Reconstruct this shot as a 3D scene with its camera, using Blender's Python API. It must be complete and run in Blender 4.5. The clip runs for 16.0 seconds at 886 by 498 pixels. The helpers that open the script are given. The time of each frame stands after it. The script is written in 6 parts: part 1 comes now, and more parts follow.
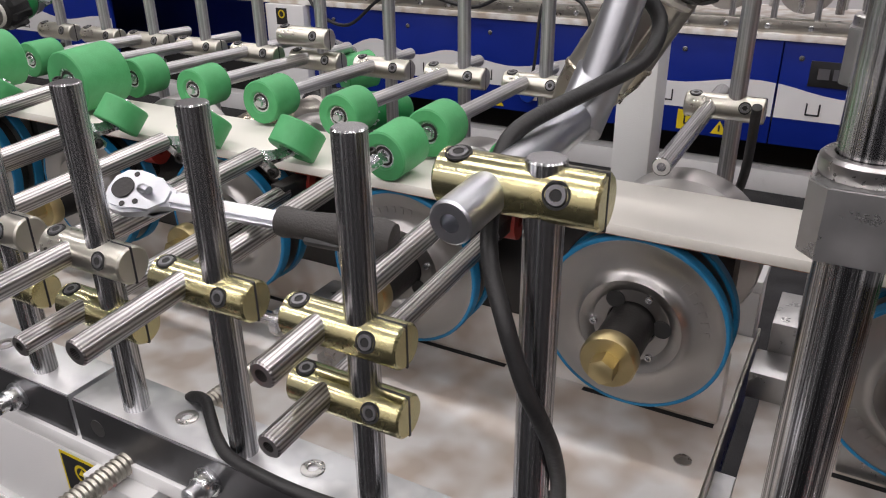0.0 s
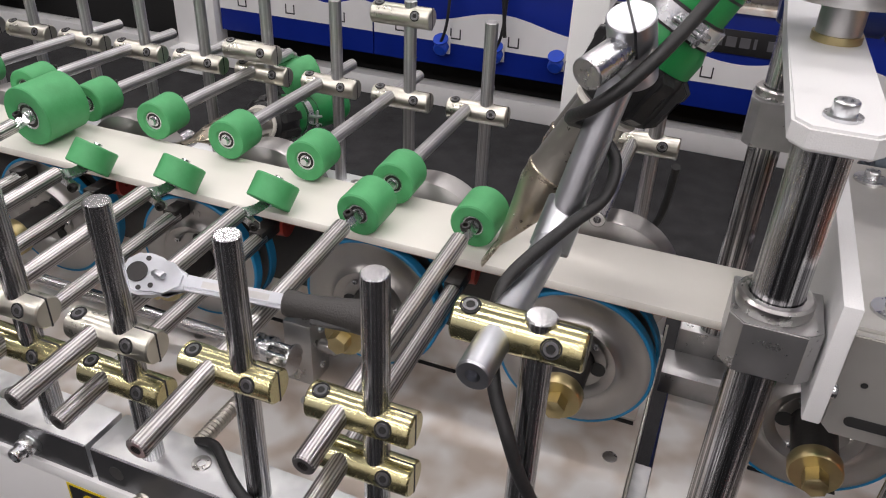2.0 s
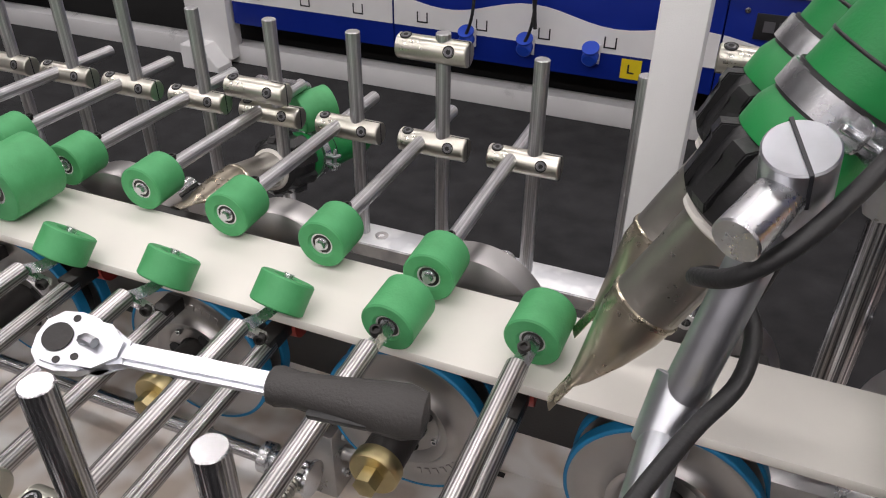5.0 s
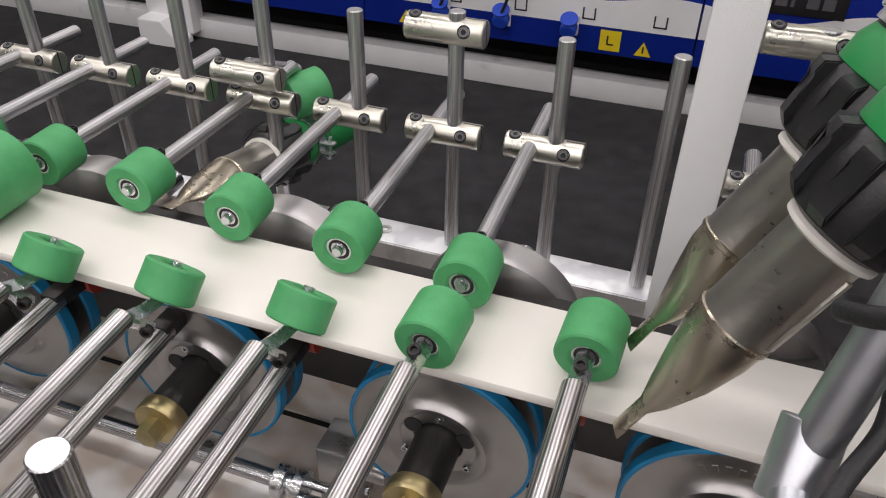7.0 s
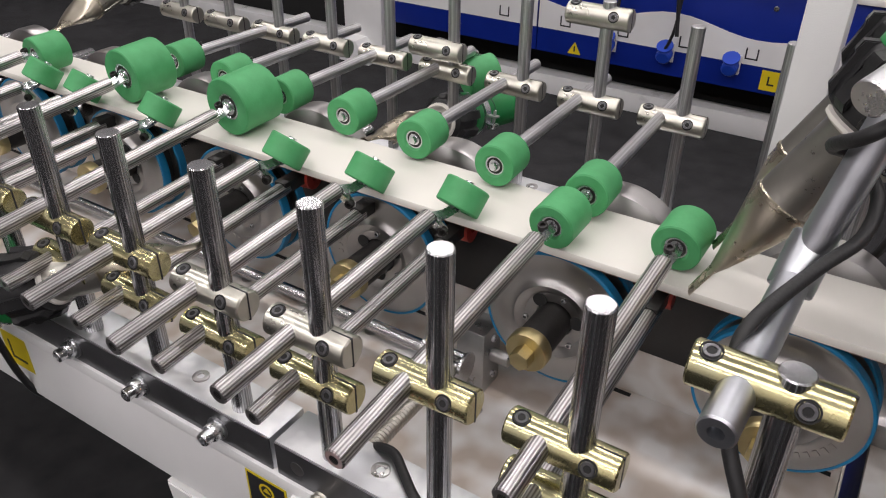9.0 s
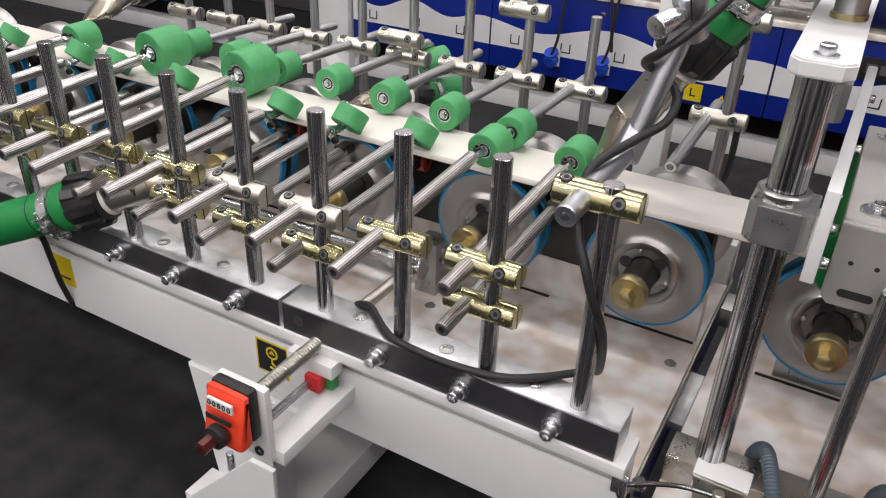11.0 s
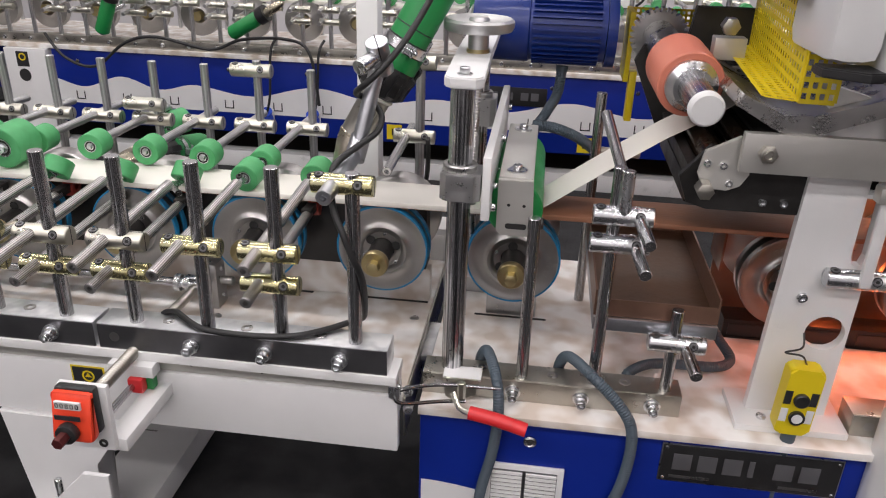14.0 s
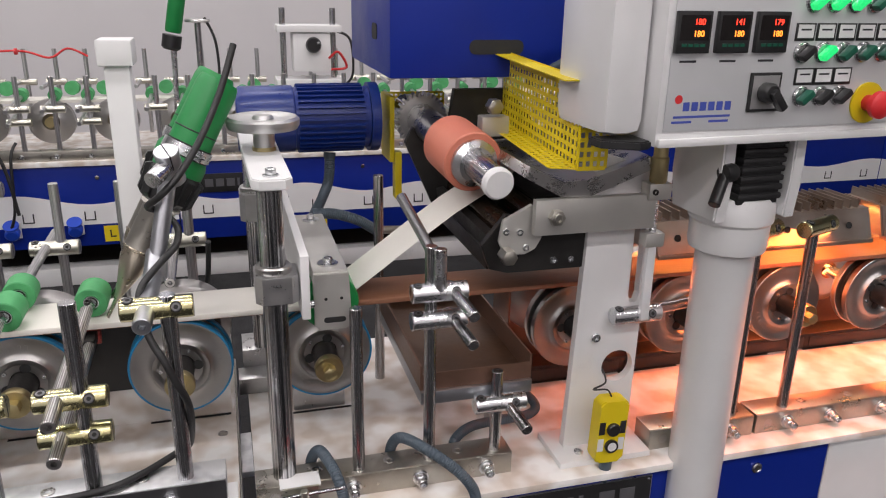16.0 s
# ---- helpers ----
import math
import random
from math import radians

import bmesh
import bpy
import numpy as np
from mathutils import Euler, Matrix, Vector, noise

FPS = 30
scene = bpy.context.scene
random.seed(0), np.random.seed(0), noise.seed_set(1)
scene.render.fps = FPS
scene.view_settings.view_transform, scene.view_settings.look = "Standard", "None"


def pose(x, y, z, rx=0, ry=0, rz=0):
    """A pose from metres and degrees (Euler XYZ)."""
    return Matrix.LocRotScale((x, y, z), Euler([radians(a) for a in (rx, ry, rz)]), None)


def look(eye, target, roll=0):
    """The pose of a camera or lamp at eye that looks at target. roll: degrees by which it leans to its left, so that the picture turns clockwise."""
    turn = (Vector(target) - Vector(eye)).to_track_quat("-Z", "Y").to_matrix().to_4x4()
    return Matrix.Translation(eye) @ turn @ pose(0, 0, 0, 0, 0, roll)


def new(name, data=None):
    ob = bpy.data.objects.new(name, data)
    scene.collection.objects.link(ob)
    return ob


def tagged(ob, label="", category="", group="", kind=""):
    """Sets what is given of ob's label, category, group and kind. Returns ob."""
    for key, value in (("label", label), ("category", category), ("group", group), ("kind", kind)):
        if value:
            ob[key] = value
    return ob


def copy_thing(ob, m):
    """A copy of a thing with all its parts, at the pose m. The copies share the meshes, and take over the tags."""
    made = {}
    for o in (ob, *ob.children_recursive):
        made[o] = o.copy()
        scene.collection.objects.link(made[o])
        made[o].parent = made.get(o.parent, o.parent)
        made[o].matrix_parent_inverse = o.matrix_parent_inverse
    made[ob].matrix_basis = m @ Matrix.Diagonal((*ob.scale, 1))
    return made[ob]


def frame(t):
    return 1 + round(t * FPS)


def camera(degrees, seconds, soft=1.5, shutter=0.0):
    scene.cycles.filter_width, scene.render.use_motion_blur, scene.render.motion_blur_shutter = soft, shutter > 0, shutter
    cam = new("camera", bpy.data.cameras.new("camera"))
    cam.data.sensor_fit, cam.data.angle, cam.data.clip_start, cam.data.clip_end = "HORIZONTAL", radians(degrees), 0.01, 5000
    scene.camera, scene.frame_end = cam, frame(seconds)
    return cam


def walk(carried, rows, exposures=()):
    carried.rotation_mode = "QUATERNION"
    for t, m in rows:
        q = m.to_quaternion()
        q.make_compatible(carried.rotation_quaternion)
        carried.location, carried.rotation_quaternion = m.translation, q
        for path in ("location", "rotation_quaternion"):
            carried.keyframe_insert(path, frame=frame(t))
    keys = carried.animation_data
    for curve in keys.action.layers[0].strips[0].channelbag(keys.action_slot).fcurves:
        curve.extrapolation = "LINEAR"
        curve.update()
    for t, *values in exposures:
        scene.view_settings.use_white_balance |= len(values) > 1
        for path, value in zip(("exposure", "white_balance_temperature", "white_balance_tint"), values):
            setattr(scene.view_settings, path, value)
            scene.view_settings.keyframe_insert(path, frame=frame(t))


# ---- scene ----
cam = camera(59.9, 16.0, 1.1)
PATH = [
    (0, (0.248, -0.338, 1.298), (-0.633, 1.238, 0.437), -0.7),
    (0.5, (0.243, -0.346, 1.346), (-0.567, 1.205, 0.378), 0.2),
    (1, (0.236, -0.363, 1.394), (-0.518, 1.189, 0.383), 1.7),
    (1.5, (0.217, -0.375, 1.432), (-0.464, 1.202, 0.407), 2.3),
    (2, (0.196, -0.393, 1.466), (-0.402, 1.202, 0.417), 2.5),
    (2.5, (0.172, -0.402, 1.488), (-0.342, 1.228, 0.45), 2.7),
    (3, (0.172, -0.374, 1.493), (-0.303, 1.26, 0.444), 3.3),
    (3.5, (0.169, -0.328, 1.493), (-0.35, 1.282, 0.427), 3.7),
    (4, (0.167, -0.281, 1.484), (-0.446, 1.281, 0.396), 2.7),
    (4.5, (0.136, -0.239, 1.484), (-0.519, 1.3, 0.388), 0.7),
    (7, (0.011, -0.163, 1.47), (-0.514, 1.371, 0.299), 1.2),
    (7.5, (0.05, -0.216, 1.46), (-0.694, 1.232, 0.298), 1.9),
    (8, (0.091, -0.268, 1.456), (-0.758, 1.134, 0.311), 1.3),
    (8.5, (0.113, -0.321, 1.458), (-0.777, 1.078, 0.339), 1.1),
    (8.7, (0.118, -0.343, 1.46), (-0.787, 1.062, 0.363), 0.5),
    (10.8, (0.259, -0.652, 1.483), (-0.574, 0.866, 0.482), 2.2),
    (11, (0.3, -0.664, 1.484), (-0.536, 0.853, 0.483), 2.2),
    (11.5, (0.359, -0.706, 1.492), (-0.457, 0.832, 0.509), 2.1),
    (12, (0.372, -0.769, 1.514), (-0.339, 0.849, 0.577), 2.1),
    (12.5, (0.354, -0.852, 1.526), (-0.169, 0.853, 0.62), 2.0),
    (13, (0.346, -0.925, 1.532), (-0.027, 0.833, 0.654), 1.7),
    (13.5, (0.35, -0.969, 1.532), (0.087, 0.822, 0.682), 1.7),
    (14, (0.372, -0.999, 1.534), (0.152, 0.804, 0.697), 1.8),
    (14.5, (0.377, -1.032, 1.537), (0.225, 0.79, 0.727), 1.9),
    (15, (0.323, -1.025, 1.547), (0.35, 0.821, 0.779), 1.6),
    (15.5, (0.255, -1.006, 1.552), (0.537, 0.845, 0.849), 1.1),
    (16, (0.207, -0.975, 1.559), (0.728, 0.843, 0.907), 1.1),
]
walk(cam, [(t, look(eye, target, roll)) for t, eye, target, roll in PATH],
     [(0.0, -0.16), (3.0, -0.28), (8.7, -0.33), (10.8, -0.05), (13.0, -0.04), (16.0, -0.13)])

# ---------- room light ----------
FLOOR = 0.30            # level of the hall floor; the machine beds lie above it
world = bpy.data.worlds.new("hall_air")
scene.world = world
world.use_nodes = True
world.node_tree.nodes["Background"].inputs[0].default_value = (0.9, 0.95, 1.0, 1)
world.node_tree.nodes["Background"].inputs[1].default_value = 0.02
CEIL = 4.2


def area(name, at, size_x, size_y, watts, colour, aim=None):
    d = bpy.data.lights.new(name, "AREA")
    d.shape, d.size, d.size_y, d.energy, d.color = "RECTANGLE", size_x, size_y, watts, colour
    ob = new(name, d)
    ob.matrix_basis = look(at, aim or (at[0], at[1] + 0.001, at[2] - 1))
    return ob


# Rows -4.4 and 3.9 are unseen fill added for fronts and far wall.
LAMPS = [(x, y) for y in (-4.4, -2.5, -0.4, 1.7, 3.9) for x in (-3.2, -0.6, 2.0)]
for x, y in LAMPS:
    area("tube_or_fill_light", (x, y, CEIL - 0.16), 2.1, 0.22, 48 if y < -2 else 36 if y < 3 else 30, (1.0, 0.94, 0.94))
area("infrared_glow", (1.36, 0.305, 1.098), 0.86, 0.09, 4.3, (1.0, 0.20, 0.045), (1.32, 0.322, 0.8))
area("infrared_glow", (1.27, 0.425, 0.93), 1.06, 0.05, 7.8, (1.0, 0.15, 0.035), (1.26, 0.20, 0.76))

# ---------- materials ----------


def mat(name, base, rough=0.5, metal=0.0, vary=0.12, scale=8.0, bump=0.0, bscale=120.0, stretch=(1, 1, 1), rvary=0.1,
        second=None, coat=0.0, emit=None, power=0.0, spec=0.5, detail=4.0, spread=0.5, along="Object", streaks=0):
    """A procedural surface: base colour with broad stains or painted streaks, fine grain in gloss and relief."""
    m = bpy.data.materials.new(name)
    m.use_nodes = True
    nt = m.node_tree
    n, l = nt.nodes, nt.links
    b = n["Principled BSDF"]
    b.inputs["Metallic"].default_value = metal
    b.inputs["Specular IOR Level"].default_value = spec
    b.inputs["Coat Weight"].default_value = coat
    b.inputs["Coat Roughness"].default_value = 0.12
    tc, mp = n.new("ShaderNodeTexCoord"), n.new("ShaderNodeMapping")
    mp.inputs["Scale"].default_value = stretch
    l.new(tc.outputs[along], mp.inputs["Vector"])
    no = n.new("ShaderNodeTexNoise")
    no.inputs["Scale"].default_value, no.inputs["Detail"].default_value = scale, detail
    l.new(mp.outputs[0], no.inputs["Vector"])
    fine = n.new("ShaderNodeTexNoise")
    fine.inputs["Scale"].default_value, fine.inputs["Detail"].default_value = bscale, 3
    l.new(mp.outputs[0], fine.inputs["Vector"])
    ramp = n.new("ShaderNodeValToRGB")
    lo = second or tuple(max(0, c * (1 - vary * 2)) for c in base)
    ramp.color_ramp.elements[0].position, ramp.color_ramp.elements[1].position = 0.5 - spread / 2, 0.5 + spread / 2
    ramp.color_ramp.elements[0].color, ramp.color_ramp.elements[1].color = (*lo, 1), (*base, 1)
    tone = no.outputs[0]
    if streaks:          # reflection streaks along a round bar, put into colour and relief
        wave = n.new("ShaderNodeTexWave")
        wave.inputs["Scale"].default_value = 2 * math.pi * streaks / 20
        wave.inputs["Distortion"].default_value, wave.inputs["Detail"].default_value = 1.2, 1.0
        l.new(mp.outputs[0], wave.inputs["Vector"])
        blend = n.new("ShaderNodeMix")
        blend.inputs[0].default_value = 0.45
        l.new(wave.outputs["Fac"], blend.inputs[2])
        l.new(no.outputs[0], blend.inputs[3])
        tone = blend.outputs[0]
    l.new(tone, ramp.inputs[0])
    l.new(ramp.outputs[0], b.inputs["Base Color"])
    mix = n.new("ShaderNodeMath")
    mix.operation = "ADD"
    l.new(no.outputs[0], mix.inputs[0])
    half = n.new("ShaderNodeMath")
    half.operation, half.inputs[1].default_value = "MULTIPLY", 0.35
    l.new(fine.outputs[0], half.inputs[0])
    l.new(half.outputs[0], mix.inputs[1])
    mr = n.new("ShaderNodeMapRange")
    mr.inputs[1].default_value, mr.inputs[2].default_value = 0.4, 0.95
    mr.inputs[3].default_value, mr.inputs[4].default_value = max(0.02, rough - rvary), min(1, rough + rvary)
    l.new(mix.outputs[0], mr.inputs[0])
    l.new(mr.outputs[0], b.inputs["Roughness"])
    if bump:
        bp = n.new("ShaderNodeBump")
        bp.inputs["Strength"].default_value, bp.inputs["Distance"].default_value = bump, 0.002
        l.new(tone if streaks else fine.outputs[0], bp.inputs["Height"])
        l.new(bp.outputs[0], b.inputs["Normal"])
    if emit:
        b.inputs["Emission Color"].default_value = (*emit, 1)
        b.inputs["Emission Strength"].default_value = power
    return m


# Post steel: streaky reflections are painted into its colour.
CHROME = mat("chromed_steel", (0.64, 0.64, 0.65), 0.25, 1.0, 0.14, 30, 0.10, 40, (1, 0.05, 1), 0.05, second=(0.27, 0.27, 0.28), spread=0.75, detail=2.0, along="UV", streaks=24)
# Column steel: fine vertical reflections painted as near-black streaks in the colour.
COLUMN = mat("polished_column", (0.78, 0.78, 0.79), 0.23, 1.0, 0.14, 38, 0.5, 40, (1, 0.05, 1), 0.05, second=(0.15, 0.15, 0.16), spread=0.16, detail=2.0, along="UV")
# Paler, matter rod steel for the far rows, reflection streaks put into its colour.
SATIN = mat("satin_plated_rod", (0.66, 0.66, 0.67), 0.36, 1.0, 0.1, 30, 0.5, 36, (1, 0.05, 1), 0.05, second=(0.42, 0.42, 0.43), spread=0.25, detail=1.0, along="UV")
# Rod steel: bright and dark reflection lines are part of its colour.
GROUND = mat("drawn_steel_rod", (0.60, 0.585, 0.58), 0.32, 1.0, 0.22, 30, 0.22, 34, (1, 0.05, 1), 0.05, second=(0.25, 0.235, 0.235), spread=0.42, detail=1.0, along="UV", streaks=20)
GALV = mat("galvanised_pipe", (0.56, 0.575, 0.61), 0.34, 1.0, 0.08, 60, 0.0, 60, rvary=0.03)
DULL = mat("ground_steel", (0.52, 0.51, 0.50), 0.30, 1.0, 0.12, 25, 0.08, 300, rvary=0.08)
ZINC = mat("zinc_plate", (0.72, 0.73, 0.75), 0.27, 1.0, 0.10, 30, 0.02, 250, rvary=0.05)
BRASSY = mat("yellow_passivated_zinc", (0.62, 0.55, 0.28), 0.24, 1.0, 0.12, 30, 0.0, 250, second=(0.50, 0.49, 0.31), rvary=0.06)
PALEZ = mat("pale_passivated_zinc", (0.64, 0.625, 0.55), 0.31, 1.0, 0.10, 30, 0.02, 250, rvary=0.06)
# Patchy tone stands for lamp reflections on the bars, put into the colour.
PLATED = mat("plated_bar", (0.82, 0.83, 0.84), 0.42, 1.0, 0.05, 22, 0.0, 60, rvary=0.05, second=(0.62, 0.63, 0.65), spread=0.12, detail=2.0)
STEELP = mat("brushed_steel_plate", (0.62, 0.61, 0.575), 0.46, 0.75, 0.08, 14, 0.05, 300, rvary=0.05)
BRASS = mat("brass", (0.62, 0.52, 0.28), 0.38, 1.0, 0.15, 30, 0.05, 250)
DISC = mat("spun_steel", (0.47, 0.46, 0.45), 0.36, 1.0, 0.16, 9, 0.06, 200, rvary=0.08)
BLUET = mat("blue_rubber", (0.006, 0.20, 0.42), 0.55, 0, 0.15, 20, 0.2, 200)
GREEN = mat("green_rubber", (0.085, 0.37, 0.145), 0.58, 0, 0.14, 45, 0.15, 400, second=(0.045, 0.27, 0.085), spread=0.6)
GREENP = mat("green_plastic", (0.010, 0.235, 0.055), 0.42, 0, 0.08, 20, 0.12, 500)
WHITE = mat("white_powder_coat", (0.79, 0.79, 0.79), 0.42, 0, 0.06, 6, 0.25, 900, coat=0.1)
BED = mat("dulled_bed_plate", (0.86, 0.845, 0.825), 0.46, 0.05, 0.2, 19, 0.02, 60, second=(0.60, 0.52, 0.45), spec=0.3, rvary=0.08, spread=0.26, detail=1.5)
GREYP = mat("dark_grey_metal", (0.20, 0.20, 0.21), 0.34, 0.9, 0.15, 18, 0.03, 120, rvary=0.05)
MILLED = mat("milled_aluminium", (0.52, 0.52, 0.52), 0.33, 0.9, 0.10, 40, 0.03, 300)
NICKEL = mat("nickel_bar", (0.50, 0.48, 0.43), 0.33, 0.95, 0.14, 25, 0.12, 260)
CARPET = mat("charcoal_carpet", (0.041, 0.041, 0.043), 0.92, 0, 0.3, 14, 0.9, 900, spec=0.2)
BLACKR = mat("black_rubber", (0.018, 0.018, 0.019), 0.5, 0, 0.2, 30, 0.2, 400)
BLACKP = mat("black_plastic", (0.02, 0.02, 0.021), 0.38, 0, 0.2, 30, 0.15, 400)
BLACKS = mat("blackened_steel", (0.035, 0.033, 0.032), 0.42, 0.4, 0.25, 30, 0.15, 300)
BLUEP = mat("blue_powder_coat", (0.003, 0.020, 0.25), 0.38, 0, 0.08, 8, 0.12, 900, coat=0.0, spec=0.35)
BLUEM = mat("blue_motor_paint", (0.004, 0.022, 0.17), 0.34, 0, 0.1, 12, 0.1, 300, coat=0.1, spec=0.4)
STRIP = mat("cream_foil", (0.74, 0.715, 0.66), 0.40, 0, 0.035, 14, 0.08, 60, spec=0.4)
MDF = mat("brown_profile", (0.33, 0.15, 0.085), 0.55, 0, 0.15, 18, 0.3, 200, (0.2, 1, 1))
YELLOW = mat("yellow_paint", (0.72, 0.56, 0.012), 0.42, 0, 0.06, 20, 0.1, 300)
REDP = mat("red_grip", (0.62, 0.025, 0.03), 0.4, 0, 0.08, 30, 0.1, 300)
ORANGE = mat("orange_plastic", (0.85, 0.065, 0.025), 0.4, 0, 0.05, 30, 0.1, 400)
REDR = mat("red_rubber", (0.34, 0.03, 0.02), 0.5, 0, 0.15, 30, 0.1, 300)
PINK = mat("salmon_silicone", (0.62, 0.20, 0.13), 0.5, 0, 0.08, 12, 0.1, 200)
HOSE = mat("grey_blue_conduit", (0.07, 0.095, 0.12), 0.5, 0, 0.1, 30, 0.1, 300)
WALLM = mat("white_wall", (0.74, 0.72, 0.73), 0.7, 0, 0.03, 2, 0.15, 200)
CEILM = mat("grey_ceiling", (0.42, 0.42, 0.43), 0.8, 0, 0.1, 1.5, 0.1, 60)
TRAY = mat("stained_tray", (0.16, 0.085, 0.05), 0.40, 0.5, 0.3, 10, 0.2, 100)
GLUED = mat("glue_stained_roller", (0.07, 0.045, 0.03), 0.22, 0.6, 0.3, 14, 0.1, 100)
RUST = mat("heat_tinted_steel", (0.30, 0.17, 0.12), 0.42, 0.6, 0.25, 10, 0.15, 150)
NOZZLE = mat("heat_tinted_nozzle", (0.56, 0.52, 0.44), 0.28, 1.0, 0.15, 14, 0.0, 150, second=(0.44, 0.38, 0.27))
INK = mat("dark_ink", (0.02, 0.02, 0.025), 0.5, 0, 0.1, 40)
INKW = mat("white_ink", (0.72, 0.72, 0.72), 0.5, 0, 0.05, 40)
INKB = mat("blue_ink", (0.05, 0.08, 0.38), 0.5, 0, 0.05, 40)
LIGHTG = mat("light_grey_enamel", (0.75, 0.75, 0.75), 0.34, 0.1, 0.05, 8, 0.1, 700, coat=0.2)
CASTAL = mat("cast_alloy", (0.62, 0.62, 0.62), 0.4, 0.85, 0.1, 30, 0.1, 300)
# Near-black for holes, slots and recesses: their shade is put into the colour.
DARKIN = mat("recess_shade", (0.02, 0.02, 0.02), 0.8, 0, 0.2, 10)
GLOW = mat("glowing_quartz", (0.9, 0.5, 0.2), 0.4, 0, emit=(1.0, 0.42, 0.12), power=16)
REDLED = mat("red_digits", (0.3, 0.01, 0.01), 0.4, 0, emit=(1.0, 0.04, 0.02), power=3)
ORLED = mat("orange_digits", (0.3, 0.06, 0.01), 0.4, 0, emit=(1.0, 0.25, 0.03), power=3)
GRLED = mat("lit_green_lens", (0.01, 0.25, 0.08), 0.3, 0, emit=(0.02, 0.8, 0.2), power=1.0)
GREENL = mat("dark_green_knob", (0.008, 0.10, 0.06), 0.35, 0)
SOCKET = mat("blue_socket_plastic", (0.01, 0.06, 0.5), 0.4, 0)

# ---------- mesh helpers ----------


def part(name, bm, material, parent, label=""):
    """Links a bmesh as one mesh object under a thing or part."""
    me = bpy.data.meshes.new(name)
    bm.normal_update()
    bm.to_mesh(me)
    bm.free()
    me.materials.append(material)
    me.set_sharp_from_angle(angle=radians(38))
    for p in me.polygons:
        p.use_smooth = True
    ob = new(name, me)
    ob.parent = parent
    if label:
        ob["label"] = label
    return ob


def thing(name, at=(0, 0, 0), label="", category="", group="", kind="", turn=(0, 0, 0)):
    ob = new(name)
    ob.empty_display_size = 0.02
    ob.matrix_basis = pose(*at, *turn)
    return tagged(ob, label, category, group, kind)


def box(lo, hi, bevel=0.0, bm=None):
    bm = bm or bmesh.new()
    g = bmesh.ops.create_cube(bm, size=1)["verts"]
    for v in g:
        v.co = Vector([lo[i] + (v.co[i] + 0.5) * (hi[i] - lo[i]) for i in range(3)])
    if bevel:
        e = {e for v in g for e in v.link_edges}
        bmesh.ops.bevel(bm, geom=list(e), offset=bevel, segments=2, affect="EDGES", profile=0.6)
    return bm


def frame_of(d):
    d = Vector(d).normalized()
    return d.to_track_quat("Z", "Y").to_matrix()


def lathe(profile, a=(0, 0, 0), axis=(0, 0, 1), seg=32, bm=None):
    """Turns (radius, along) pairs about the axis from a."""
    bm = bm or bmesh.new()
    uv = bm.loops.layers.uv.verify()
    R, a = frame_of(axis), Vector(a)
    rings = []
    for r, h in profile:
        if r < 1e-6:
            rings.append([bm.verts.new(a + R @ Vector((0, 0, h)))])
        else:
            rings.append([bm.verts.new(a + R @ Vector((r * math.cos(2 * math.pi * k / seg), r * math.sin(2 * math.pi * k / seg), h))) for k in range(seg)])
    for i, (p, q) in enumerate(zip(rings, rings[1:])):
        (r0, h0), (r1, h1) = profile[i], profile[i + 1]
        flat = abs(h1 - h0) < 0.6 * abs(r1 - r0)
        for k in range(seg):
            k2 = (k + 1) % seg
            if len(p) == 1 and len(q) == 1:
                continue
            if len(p) == 1:
                for lp in bm.faces.new((p[0], q[k2], q[k])[::-1]).loops:
                    lp[uv].uv = (0.021, 0)
            elif len(q) == 1:
                for lp in bm.faces.new((p[k], p[k2], q[0])).loops:
                    lp[uv].uv = (0.021, 0)
            else:
                f = bm.faces.new((p[k], p[k2], q[k2], q[k]))
                for lp, u, v in zip(f.loops, (k, k + 1, k + 1, k), (h0, h0, h1, h1)):
                    lp[uv].uv = (0.021, 0) if flat else (u / seg, v)
    return bm


def rod(a, b, r, seg=20, chamfer=0.001, hole=0.0, bm=None):
    """A round bar from a to b with chamfered ends, or with a drilled hole in its first end."""
    a, b = Vector(a), Vector(b)
    n = (b - a).length
    c = min(chamfer, r * 0.4, n * 0.3)
    pro = [(r - c, 0), (r, c), (r, n - c), (r - c, n), (0, n)]
    pro = [(0, 0.012), (hole, 0.012), (hole, 0)] + pro if hole else [(0, 0)] + pro
    return lathe(pro, a, b - a, seg, bm)


